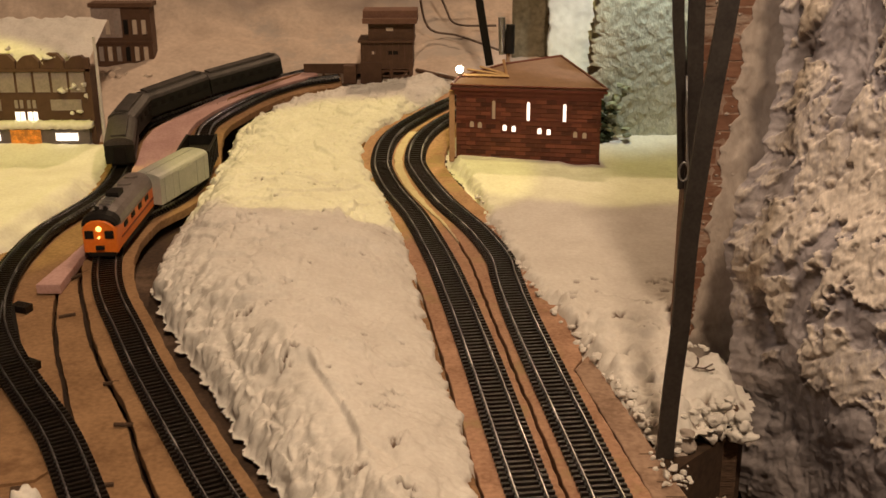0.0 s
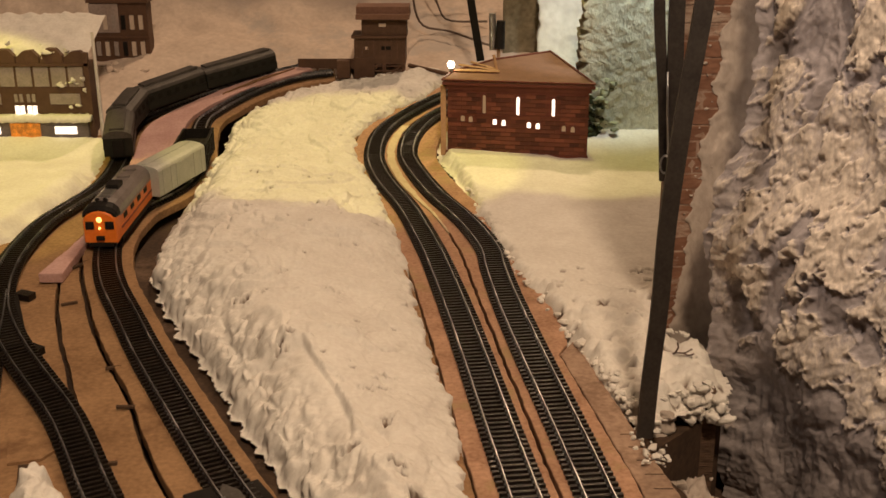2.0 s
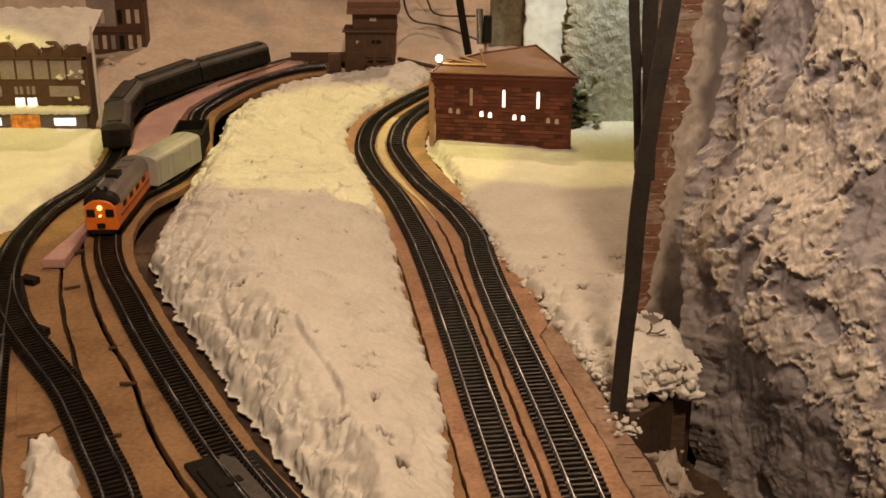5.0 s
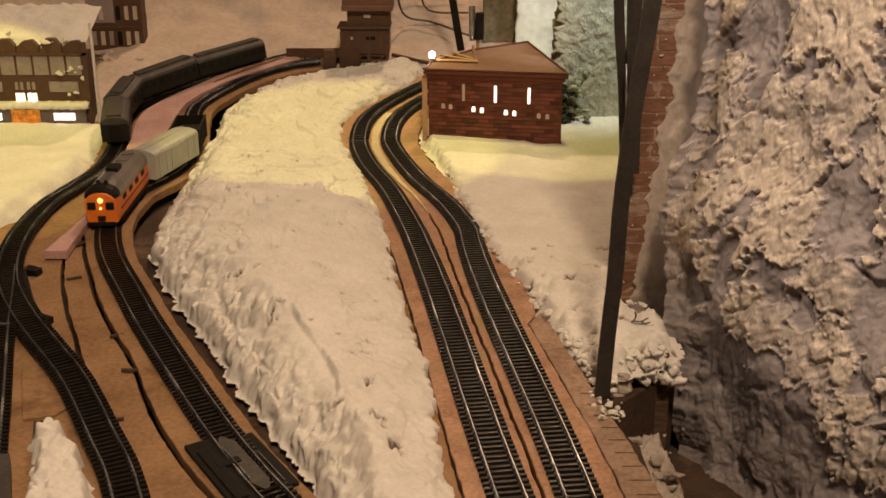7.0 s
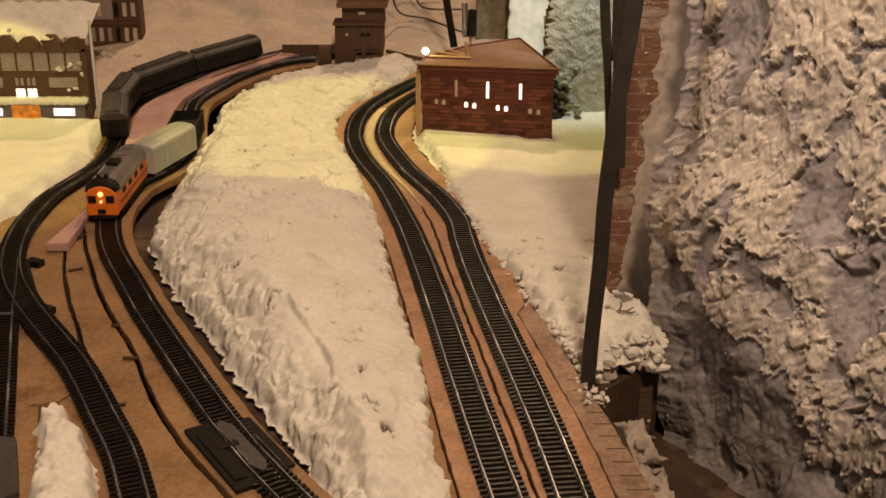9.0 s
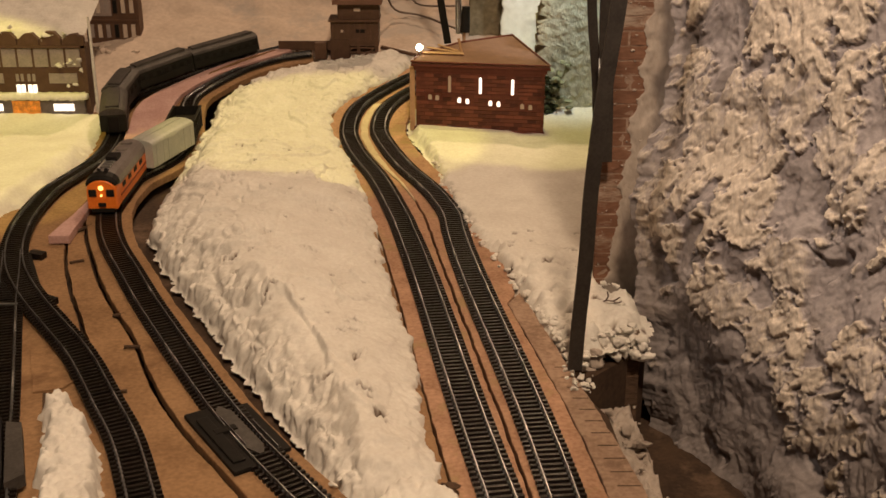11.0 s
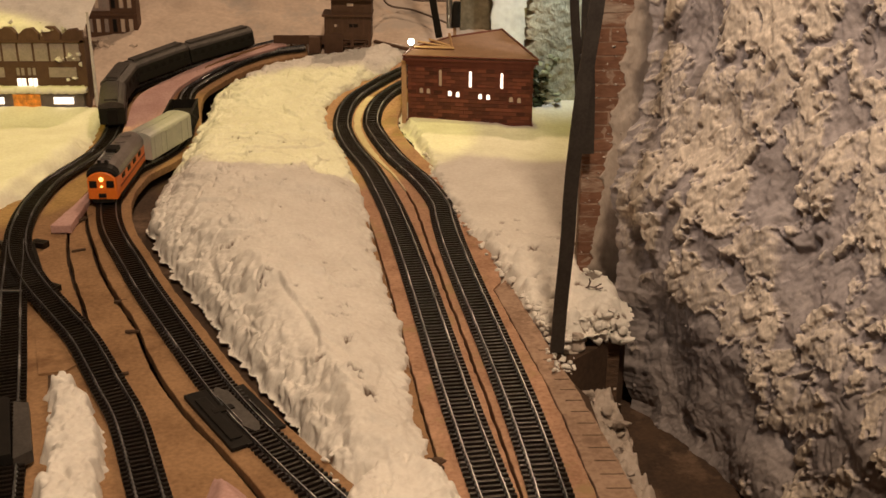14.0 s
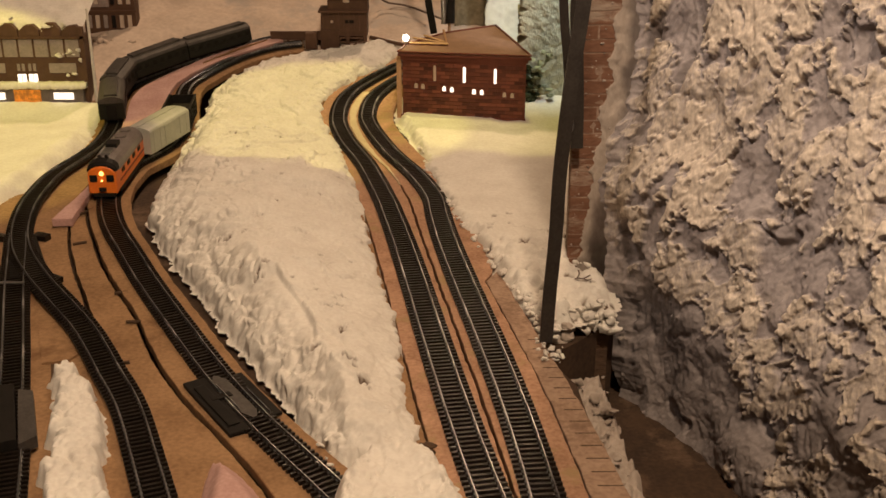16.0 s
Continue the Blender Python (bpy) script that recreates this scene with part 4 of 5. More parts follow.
twig = tagged(empty("dry_twig"), "thin dry brown twig stuck in the snow bank", "twig")
for name, pts in (("stem", [(0.1255, 0.740, 0.008), (0.131, 0.738, 0.013), (0.136, 0.736, 0.0135), (0.141, 0.735, 0.017)]), ("branch", [(0.131, 0.738, 0.013), (0.1325, 0.737, 0.017), (0.1315, 0.736, 0.021)]), ("branch", [(0.136, 0.736, 0.0135), (0.139, 0.735, 0.0125), (0.1425, 0.735, 0.0135)])):
    part(name, bent_tube(spline(pts, 0.001)[0], 0.0006, 6), WIRE, twig, smooth=True)
crumbs("brown_clod", 5, lambda r: (0.0105 + r.uniform(-0.003, 0.003), 0.502 + r.uniform(-0.003, 0.003), 0.004 + r.uniform(-0.002, 0.003)), 0.0048, EDGE, 43, "dark brown clod at the foot of the snow hill")

# ---------------------------------------------------------------- tracks
RAIL_PROFILE = [(-0.0011, 0.0), (0.0011, 0.0), (0.0011, 0.0004), (0.0004, 0.0008), (0.0003, 0.0016), (0.0004, 0.0018), (0.00042, 0.0026), (-0.00042, 0.0026), (-0.0004, 0.0018), (-0.0003, 0.0016), (-0.0004, 0.0008), (-0.0011, 0.0004)]
tie_mesh = None


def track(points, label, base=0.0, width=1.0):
    global tie_mesh
    root = tagged(empty("railway_track"), label, "track", "model railway tracks")
    line, s = spline(points, 0.004)
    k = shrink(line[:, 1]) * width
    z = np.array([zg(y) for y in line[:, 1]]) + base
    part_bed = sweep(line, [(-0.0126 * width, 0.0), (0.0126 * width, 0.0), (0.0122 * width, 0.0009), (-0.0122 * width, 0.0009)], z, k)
    bed = link_mesh("ballast_strip", *part_bed, BALLAST, root)
    for side in (-1, 1):
        link_mesh("rail", *sweep(line, RAIL_PROFILE, z + 0.0024, k, side * 0.00855), RAIL, root)
    if tie_mesh is None:
        bm = box(-0.0145, -0.00135, 0, 0.0145, 0.00135, 0.0026, 0.0003)
        for side in (-1, 1):
            for e in (-0.0014, 0.0014):
                add_box(bm, side * 0.00855 + e - 0.0004, -0.0007, 0.0025, side * 0.00855 + e + 0.0004, 0.0007, 0.0033)
        first = part("tie", bm, TIE, root)
        tie_mesh = first.data
        bpy.data.objects.remove(first)
    nrm = normals2(line)
    at = 0.002
    while at < s[-1]:
        x, y = np.interp(at, s, line[:, 0]), np.interp(at, s, line[:, 1])
        qx, qy = np.interp(at, s, nrm[:, 0]), np.interp(at, s, nrm[:, 1])
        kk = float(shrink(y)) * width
        tie = new("tie", tie_mesh)
        tie.parent = root
        slope = math.atan(0.22) if y > 1.25 else 0
        tie.matrix_basis = Matrix.Translation((x, y, zg(y) + base + 0.0006)) @ Matrix.Rotation(math.atan2(qy, qx), 4, "Z") @ Matrix.Rotation(slope, 4, "X") @ Matrix.Diagonal((kk, kk, 1, 1))
        at += 0.0059 * kk
    return root, line, s


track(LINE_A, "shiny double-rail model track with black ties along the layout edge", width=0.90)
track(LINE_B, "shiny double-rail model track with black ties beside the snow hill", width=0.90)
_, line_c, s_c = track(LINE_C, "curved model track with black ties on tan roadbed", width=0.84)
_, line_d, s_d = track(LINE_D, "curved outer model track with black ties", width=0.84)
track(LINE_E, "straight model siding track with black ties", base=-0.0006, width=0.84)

# ---------------------------------------------------------------- trains


def pose_on(line, s, a, b, height):
    """A vehicle's pose from the places of its two bogies; its nose looks towards the smaller distance."""
    p = [Vector((np.interp(v, s, line[:, 0]), np.interp(v, s, line[:, 1]), 0)) for v in (a, b)]
    for v in p:
        v.z = zg(v.y) + height
    front = p[0] - p[1]
    yaw = math.atan2(-front.x, front.y)
    tilt = math.atan2(front.z, math.hypot(front.x, front.y))
    return Matrix.Translation((p[0] + p[1]) / 2) @ Matrix.Rotation(yaw, 4, "Z") @ Matrix.Rotation(tilt, 4, "X")


def loft(sections):
    """Rounded body from sections (y, half width, bottom, shoulder, top)."""
    bm = bmesh.new()
    rings = []
    for y, w, z0, z1, z2 in sections:
        ring = [(-w, z0), (-w, z1)]
        for k in range(1, 8):
            a = math.pi * (1 - k / 8)
            ring.append((w * math.cos(a), z1 + (z2 - z1) * math.sin(a)))
        ring += [(w, z1), (w, z0)]
        rings.append([bm.verts.new((x, y, z)) for x, z in ring])
    n = len(rings[0])
    for a, b in zip(rings, rings[1:]):
        for i in range(n):
            j = (i + 1) % n
            bm.faces.new((a[i], a[j], b[j], b[i]))
    bm.faces.new(rings[0])
    bm.faces.new(rings[-1][::-1])
    return bm


def bogie(root, y, gauge=0.0075, r=0.0045, low=0.0):
    b = part("bogie", add_box(box(-0.0095, y - 0.012, low + 0.003, -0.0075, y + 0.012, low + 0.0085, 0.0005), 0.0075, y - 0.012, low + 0.003, 0.0095, y + 0.012, low + 0.0085, 0.0005), BLACK, root)
    for side in (-1, 1):
        for e in (-0.008, 0.008):
            part("wheel", add_tube(bmesh.new(), (side * gauge * 0.8, y + e, low + r), (side * gauge, y + e, low + r), r, sides=14), BLACK, b)
    return b


RAIL_TOP = 0.0050
s0 = float(np.interp(0.956, line_c[:, 1][:np.argmax(line_c[:, 1] > 1.0)], s_c[:np.argmax(line_c[:, 1] > 1.0)]))


def locomotive(m, length=0.118, w=0.0145):
    root = tagged(empty("locomotive"), "orange model diesel locomotive with a dark grey roof and lit headlamp", "train")
    h = length / 2
    body = part("body", loft([(-h, w, 0.006, 0.024, 0.0335), (h - 0.008, w, 0.006, 0.024, 0.0335), (h - 0.003, w * 0.985, 0.005, 0.0235, 0.0330), (h - 0.0004, w * 0.94, 0.004, 0.0225, 0.0315), (h + 0.0004, w * 0.88, 0.0045, 0.0215, 0.0300)]), ORANGE, root, "orange painted body")
    roof = part("roof", loft([(-h - 0.0004, w * 1.01, 0.0235, 0.0262, 0.0375), (h - 0.024, w * 1.01, 0.0235, 0.0262, 0.0375), (h - 0.013, w * 1.0, 0.0238, 0.026, 0.0365), (h - 0.006, w * 0.96, 0.0262, 0.0268, 0.0345)]), LOCOROOF, root, "dark grey roof")
    brow = part("cab_brow", loft([(h - 0.0115, w * 1.03, 0.0262, 0.0285, 0.0372), (h - 0.0035, w * 1.02, 0.0262, 0.0275, 0.0358), (h - 0.0005, w * 0.95, 0.0262, 0.0266, 0.0330)]), BLACK, root, "black band above the windscreen")
    for side in (-1, 1):
        win = part("windscreen", box(side * 0.0081 - 0.0036, h - 0.004, 0.0160, side * 0.0081 + 0.0036, h + 0.0012, 0.0228, 0.0006), BLACK, root, "dark windscreen")
        part("stripe", box(side * (w + 0.0002) - 0.0003, -h, 0.0128, side * (w + 0.0002) + 0.0003, h - 0.012, 0.0142), MAROONLINE, root)
        for k in range(4):
            y = h - 0.026 - k * 0.023
            part("side_window", box(side * (w + 0.0002) - 0.0004, y - 0.005, 0.0185, side * (w + 0.0002) + 0.0004, y + 0.005, 0.0228), BLACK, root)
        part("side_skirt", box(side * w - 0.0006, -h + 0.004, 0.0025, side * w + 0.0002, h - 0.010, 0.0062), BLACK, root)
    bm = bmesh.new()
    bmesh.ops.create_uvsphere(bm, u_segments=14, v_segments=8, radius=0.0023)
    bmesh.ops.transform(bm, matrix=pose(0, h + 0.0008, 0.0243) @ Matrix.Diagonal((1, 0.6, 1, 1)), verts=bm.verts)
    part("headlamp", bm, LAMPGLOW, root, "glowing yellow headlamp", smooth=True)
    part("lower_lamp", add_tube(bmesh.new(), (0, h + 0.0006, 0.0173), (0, h + 0.0026, 0.0173), 0.0009), LAMPGLOW, root)
    part("coupler_pocket", box(-0.0034, h - 0.001, 0.0066, 0.0034, h + 0.0022, 0.0102, 0.0004), BLACK, root, "dark coupler opening")
    part("pilot", box(-0.0105, h - 0.006, 0.0006, 0.0105, h + 0.0003, 0.0052, 0.0008), BLACK, root)
    for side in (-1, 1):
        part("horn", add_tube(bmesh.new(), (side * 0.0035, h - 0.016, 0.0362), (side * 0.0035, h - 0.010, 0.0388), 0.0011, 0.0016), BLACK, root)
    part("roof_hatch", box(-0.0055, h - 0.060, 0.0355, 0.0055, h - 0.044, 0.0408, 0.0006), BLACK, root, "dark roof opening")
    for k in range(3):
        part("roof_vent", box(-0.0045, h - 0.040 + k * 0.007, 0.0362, 0.0045, h - 0.035 + k * 0.007, 0.0386, 0.0004), STEEL, root, "pale roof vent")
    for k in range(2):
        part("roof_fan", add_tube(bmesh.new(), (0, -0.045 + k * 0.022, 0.0368), (0, -0.045 + k * 0.022, 0.0386), 0.006, sides=16), LOCOROOF, root)
    bogie(root, h - 0.024)
    bogie(root, -h + 0.024)
    root.matrix_basis = m
    return root


def boxcar(m, length=0.092, w=0.0155):
    root = tagged(empty("boxcar"), "plain silver-grey boxcar with a rounded roof", "train car")
    h = length / 2
    part("body", loft([(-h, w, 0.007, 0.031, 0.036), (h, w, 0.007, 0.031, 0.036)]), SILVER, root)
    part("roof_walk", box(-0.0022, -h + 0.002, 0.0355, 0.0022, h - 0.002, 0.0366, 0.0003), SILVER, root)
    part("underframe", box(-0.011, -h + 0.002, 0.0045, 0.011, h - 0.002, 0.0072), BLACK, root)
    for side in (-1, 1):
        part("door", box(side * w - 0.0006, -0.013, 0.009, side * w + 0.0006, 0.013, 0.030, 0.0003), SILVER, root)
        for k in range(6):
            y = -h + 0.008 + k * (length - 0.016) / 5
            part("side_rib", box(side * w - 0.0004, y - 0.0006, 0.008, side * w + 0.0004, y + 0.0006, 0.031), SILVER, root)
    bogie(root, h - 0.018)
    bogie(root, -h + 0.018)
    root.matrix_basis = m
    return root


def hopper(m, length=0.070, w=0.0150):
    root = tagged(empty("hopper_car"), "black open hopper car", "train car")
    h = length / 2
    bm = bmesh.new()
    add_box(bm, -w, -h, 0.007, -w + 0.0012, h, 0.0300)
    add_box(bm, w - 0.0012, -h, 0.007, w, h, 0.0300)
    add_box(bm, -w, -h, 0.007, w, -h + 0.0012, 0.0300)
    add_box(bm, -w, h - 0.0012, 0.007, w, h, 0.0300)
    add_box(bm, -w, -h, 0.007, w, h, 0.0085)
    part("hopper_body", bm, BLACK, root)
    part("coal_load", box(-w + 0.0015, -h + 0.0015, 0.0086, w - 0.0015, h - 0.0015, 0.020, 0.002), BALLAST, root)
    for side in (-1, 1):
        for k in range(7):
            y = -h + 0.004 + k * (length - 0.008) / 6
            part("side_rib", box(side * (w + 0.0005) - 0.0006, y - 0.0008, 0.007, side * (w + 0.0005) + 0.0006, y + 0.0008, 0.0300), BLACK, root)
        part("top_rail", box(side * w - 0.0012, -h, 0.0294, side * w + 0.0012, h, 0.0308, 0.0003), BLACK, root)
    bogie(root, h - 0.016)
    bogie(root, -h + 0.016)
    root.matrix_basis = m
    return root


locomotive(pose_on(line_c, s_c, s0 + 0.024, s0 + 0.094, RAIL_TOP))
boxcar(pose_on(line_c, s_c, s0 + 0.139, s0 + 0.195, RAIL_TOP))
hopper(pose_on(line_c, s_c, s0 + 0.232, s0 + 0.270, RAIL_TOP))


def carriage(m, length, w=0.0150, end=False):
    root = tagged(empty("carriage"), "dark green model passenger carriage with a grey roof", "train car", "carriages on the outer track")
    h = length / 2
    part("body", box(-w, -h, 0.006, w, h, 0.0265, 0.0006), CARGREEN, root)
    part("roof", loft([(-h, w * 1.03, 0.0262, 0.0270, 0.0345), (h, w * 1.03, 0.0262, 0.0270, 0.0345)]), CARROOF, root, "dark grey arched roof")
    part("clerestory", box(-w * 0.5, -h + 0.004, 0.0325, w * 0.5, h - 0.004, 0.0362, 0.0008), CARROOF, root)
    for side in (-1, 1):
        count = max(3, int(length / 0.011))
        for k in range(count):
            y = -h + (k + 0.5) * length / count
            part("window", box(side * w - 0.0005, y - 0.0028, 0.0165, side * w + 0.0003, y + 0.0028, 0.0225), BLACK, root)
        part("belt_rail", box(side * w - 0.0004, -h, 0.0145, side * w + 0.0006, h, 0.0155), CARGREEN, root)
    for e in (-1, 1):
        part("vestibule", box(-0.006, e * h - 0.0015, 0.006, 0.006, e * h + 0.0020, 0.025, 0.0005), BLACK, root)
    part("underframe", box(-0.010, -h + 0.002, 0.003, 0.010, h - 0.002, 0.0062), BLACK, root)
    bogie(root, h - min(0.018, length * 0.28))
    bogie(root, -h + min(0.018, length * 0.28))
    if end:
        for k in (-1, 1):
            part("marker_lamp", box(k * 0.008 - 0.0012, -h - 0.001, 0.021, k * 0.008 + 0.0012, -h + 0.0006, 0.024), DIMWIN, root)
    root.matrix_basis = m
    return root


i0 = int(np.argmax(line_d[:, 1] > 1.222))
d0 = float(s_d[i0])
run = d0
for n, (length, scale) in enumerate(((0.066, 1.0), (0.052, 0.98), (0.080, 0.92), (0.094, 0.82))):
    q = length * 0.26
    carriage(pose_on(line_d, s_d, run + q, run + length - q, RAIL_TOP) @ Matrix.Diagonal((1, 1, scale, 1)), length, w=0.0150 * (0.5 + 0.5 * scale), end=n == 3)
    run += length + 0.003

# ---------------------------------------------------------------- brick building
hall = tagged(empty("brick_building"), "dark red brick model building with lit windows, brown roof", "building")
A, B = Vector((-0.020, 1.262)), Vector((0.128, 1.238))
FOOT = [A, B, Vector((0.098, 1.412)), Vector((0.034, 1.362)), Vector((-0.010, 1.300))]
hall_z0, hall_z1 = -0.004, 0.0760
part("core", prism([(p.x, p.y) for p in FOOT], hall_z0, hall_z1), MAROON, hall)
along = (B - A).normalized()
out = Vector((along.y, -along.x))
face = Matrix.Translation((A.x, A.y, 0)) @ Matrix.Rotation(math.atan2(along.y, along.x), 4, "Z")
width = (B - A).length


def on_face(x0, z0, x1, z1, proud, sunk=0.0, bevel=0.0):
    bm = box(x0, -proud, z0, x1, sunk, z1, bevel)
    bmesh.ops.transform(bm, matrix=face, verts=bm.verts)
    return bm


tall = [(0.0395, 0.056), (0.0755, 0.0555), (0.1130, 0.0545)]
small = [(0.0165, 0.0400), (0.0250, 0.0394), (0.0510, 0.0375), (0.0605, 0.0366), (0.0875, 0.0352), (0.0970, 0.0346), (0.1245, 0.0328), (0.1340, 0.0322)]
openings = [(x - 0.0022, z - 0.0100, x + 0.0022, z + 0.0100) for x, z in tall] + [(x - 0.0026, z - 0.0034, x + 0.0026, z + 0.0034) for x, z in small]
course, long_brick = 0.0046, 0.0105
shared = {}
row, z = 0, hall_z0 + 0.008
while z + course < hall_z1 - 0.004:
    x = 0.0 if row % 2 else -long_brick / 2
    while x < width:
        a, b = max(0.0, x), min(width, x + long_brick - 0.0006)
        hit = any(a < q[2] and b > q[0] and z < q[3] and z + course - 0.0006 > q[1] for q in openings)
        if b - a > 0.002 and not hit:
            key = round(b - a, 4)
            if key not in shared:
                first = part("brick", box(0, -0.0008, 0, b - a, 0.0004, course - 0.0006, 0.00018), REDBRICK, hall)
                shared[key] = first.data
                ob = first
            else:
                ob = new("brick", shared[key])
                ob.parent = hall
            ob.matrix_basis = face @ Matrix.Translation((a, 0, z))
        x += long_brick
    row += 1
    z += course


def arched(x0, z0, x1, z1, thick):
    """A pane with a rounded head, set in the building's front."""
    r, bm = (x1 - x0) / 2, bmesh.new()
    line = [(x0, z0), (x1, z0)] + [((x0 + x1) / 2 + r * math.cos(a), z1 - r + r * math.sin(a)) for a in np.linspace(0, math.pi, 9)]
    front = [bm.verts.new(face @ Vector((x, -0.0004, z))) for x, z in line]
    back = [bm.verts.new(face @ Vector((x, thick, z))) for x, z in line]
    bm.faces.new(front)
    bm.faces.new(back[::-1])
    for i in range(len(line)):
        bm.faces.new((front[i - 1], front[i], back[i], back[i - 1]))
    return bm


part("string_course", on_face(-0.001, 0.0445, width + 0.001, 0.0458, 0.0018, 0.0004), MAROON, hall)
part("plinth", on_face(-0.002, hall_z0, width + 0.001, hall_z0 + 0.008, 0.0022, 0.0004), MAROON, hall)
for n, (x0, z0, x1, z1) in enumerate(openings):
    lit = n in (1, 2, 5, 6, 7, 8)
    part("window_sill", on_face(x0 - 0.0009, z0 - 0.0012, x1 + 0.0009, z0, 0.0016), MAROON, hall)
    part("lintel", on_face(x0 - 0.0009, z1, x1 + 0.0009, z1 + 0.0014, 0.0014), MAROON, hall)
    tall = z1 - z0 > 0.008
    inset = (x1 - x0) * (0.14 if tall else 0.10)
    part("window_pane", arched(x0 + inset, z0 + 0.0003, x1 - inset, z1 - 0.0003, 0.0014), WINDOW if lit else DIMWIN, hall, "brightly lit window" if lit else "dim window")


def grown(points, by):
    c = sum(points, Vector((0, 0))) / len(points)
    return [(p.x + (p.x - c.x) / (p - c).length * by, p.y + (p.y - c.y) / (p - c).length * by) for p in points]


part("cornice", prism(grown(FOOT, 0.003), 0.0715, 0.0765), MAROON, hall)
part("eaves_board", prism(grown(FOOT, 0.0075), 0.0765, 0.0795), MAROON, hall)
part("roof", prism(grown(FOOT, 0.0060), 0.0795, 0.0815), ROOF, hall, "brown card roof")
ring = grown(FOOT, 0.0068)
for i in range(len(ring)):
    (ax, ay), (bx, by) = ring[i], ring[(i + 1) % len(ring)]
    part("parapet", add_tube(bmesh.new(), (ax, ay, 0.0822), (bx, by, 0.0822), 0.0013, sides=6), MAROON, hall)
part("corner_post", box(-0.0275, 1.264, -0.002, -0.0215, 1.270, 0.074, 0.0006), WOOD, hall, "pale bare wooden corner strip")

# bare wooden bracket and glowing bulb on the roof corner
bracket = tagged(empty("wooden_bracket"), "pale stripwood bracket lying on the building roof", "bracket")
for a, b, r in (((-0.012, 1.300, 0.0835), (0.036, 1.292, 0.0835), 0.0018), ((-0.008, 1.330, 0.0838), (0.034, 1.296, 0.0838), 0.0014), ((0.006, 1.345, 0.0838), (0.034, 1.300, 0.0840), 0.0014), ((0.0335, 1.300, 0.083), (0.030, 1.302, 0.100), 0.0018)):
    part("strip", add_tube(bmesh.new(), a, b, r, sides=4), WOOD, bracket)
bulb = tagged(empty("light_bulb"), "small glowing bulb at the roof corner", "lamp")
bm = bmesh.new()
bmesh.ops.create_uvsphere(bm, u_segments=16, v_segments=10, radius=0.0041)
bmesh.ops.transform(bm, matrix=pose(-0.0165, 1.296, 0.0905), verts=bm.verts)
part("glass", bm, BULBGLOW, bulb, "glowing warm white glass", smooth=True)
part("socket", add_tube(bmesh.new(), (-0.0165, 1.298, 0.080), (-0.0165, 1.297, 0.087), 0.0022), STEEL, bulb)

# ---------------------------------------------------------------- mine tower
tower = tagged(empty("mine_tower"), "brown wooden model mine tipple on trestle legs", "building")
ty, tz = 1.478, 0.048
for x in (-0.128, -0.100, -0.076):
    for y in (ty - 0.012, ty + 0.02):
        part("leg", box(x - 0.0022, y - 0.0022, tz - 0.012, x + 0.0022, y + 0.0022, tz + 0.022, 0.0003), BROWN, tower)
part("side_shed", box(-0.1375, ty - 0.016, tz - 0.008, -0.112, ty + 0.020, tz + 0.019, 0.0006), BROWN, tower)
part("lower_house", box(-0.1365, ty - 0.014, tz + 0.010, -0.0735, ty + 0.025, tz + 0.044, 0.0005), BROWN, tower)
part("upper_house", box(-0.127, ty - 0.012, tz + 0.044, -0.0720, ty + 0.024, tz + 0.066, 0.0005), BROWN, tower)
part("lower_roof", box(-0.1395, ty - 0.018, tz + 0.0425, -0.0715, ty + 0.027, tz + 0.0455, 0.0004), BROWN, tower)
bm = bmesh.new()
add_box(bm, -0.133, ty - 0.022, tz + 0.066, -0.068, ty + 0.030, tz + 0.072)
add_box(bm, -0.133, ty - 0.012, tz + 0.072, -0.068, ty + 0.020, tz + 0.080)
part("roof", bm, ROOF, tower, "reddish brown roof")
part("window_pane", box(-0.1055, ty - 0.0128, tz + 0.056, -0.0970, ty - 0.0118, tz + 0.0600), DIMWIN, tower, "pale window")
part("window_pane", box(-0.1230, ty - 0.0148, tz + 0.0285, -0.1190, ty - 0.0138, tz + 0.0320), DIMWIN, tower)
part("opening", box(-0.1030, ty - 0.0148, tz + 0.0280, -0.0900, ty - 0.0138, tz + 0.0325), BLACK, tower)
for k in range(9):
    x = -0.1345 + k * 0.0072
    part("batten", box(x, ty - 0.0149, tz + 0.018, x + 0.0010, ty - 0.0140, tz + 0.0425), BROWN, tower)
for z in (0.007, 0.001):
    part("brace", box(-0.130, ty - 0.0148, tz + z, -0.074, ty - 0.0132, tz + z + 0.002), BROWN, tower)
for x, s in ((-0.128, 1), (-0.100, 1)):
    part("brace", add_tube(bmesh.new(), (x, ty - 0.0145, tz - 0.008), (x + 0.022, ty - 0.0145, tz + 0.009), 0.0010, sides=4), BROWN, tower)
trestle = tagged(empty("conveyor_trestle"), "long brown wooden conveyor leading to the mine tower", "trestle")
part("deck", box(-0.207, ty - 0.010, tz + 0.004, -0.136, ty + 0.008, tz + 0.013, 0.0004), BROWN, trestle)
for k in range(4):
    x = -0.203 + k * 0.018
    part("post", box(x, ty - 0.009, tz - 0.012, x + 0.003, ty - 0.006, tz + 0.004), BROWN, trestle)
part("rail", box(-0.207, ty - 0.011, tz + 0.013, -0.136, ty - 0.0095, tz + 0.0165), BROWN, trestle)
part("coal_chute", box(-0.158, ty - 0.022, tz - 0.006, -0.142, ty - 0.010, tz + 0.016, 0.001), BROWN, trestle)
tagged(part("wooden_beam", add_tube(bmesh.new(), (-0.070, 1.478, 0.054), (-0.018, 1.43, 0.052), 0.0026, sides=6), BROWN), "dark wooden beam lying on the snow behind the building", "beam")

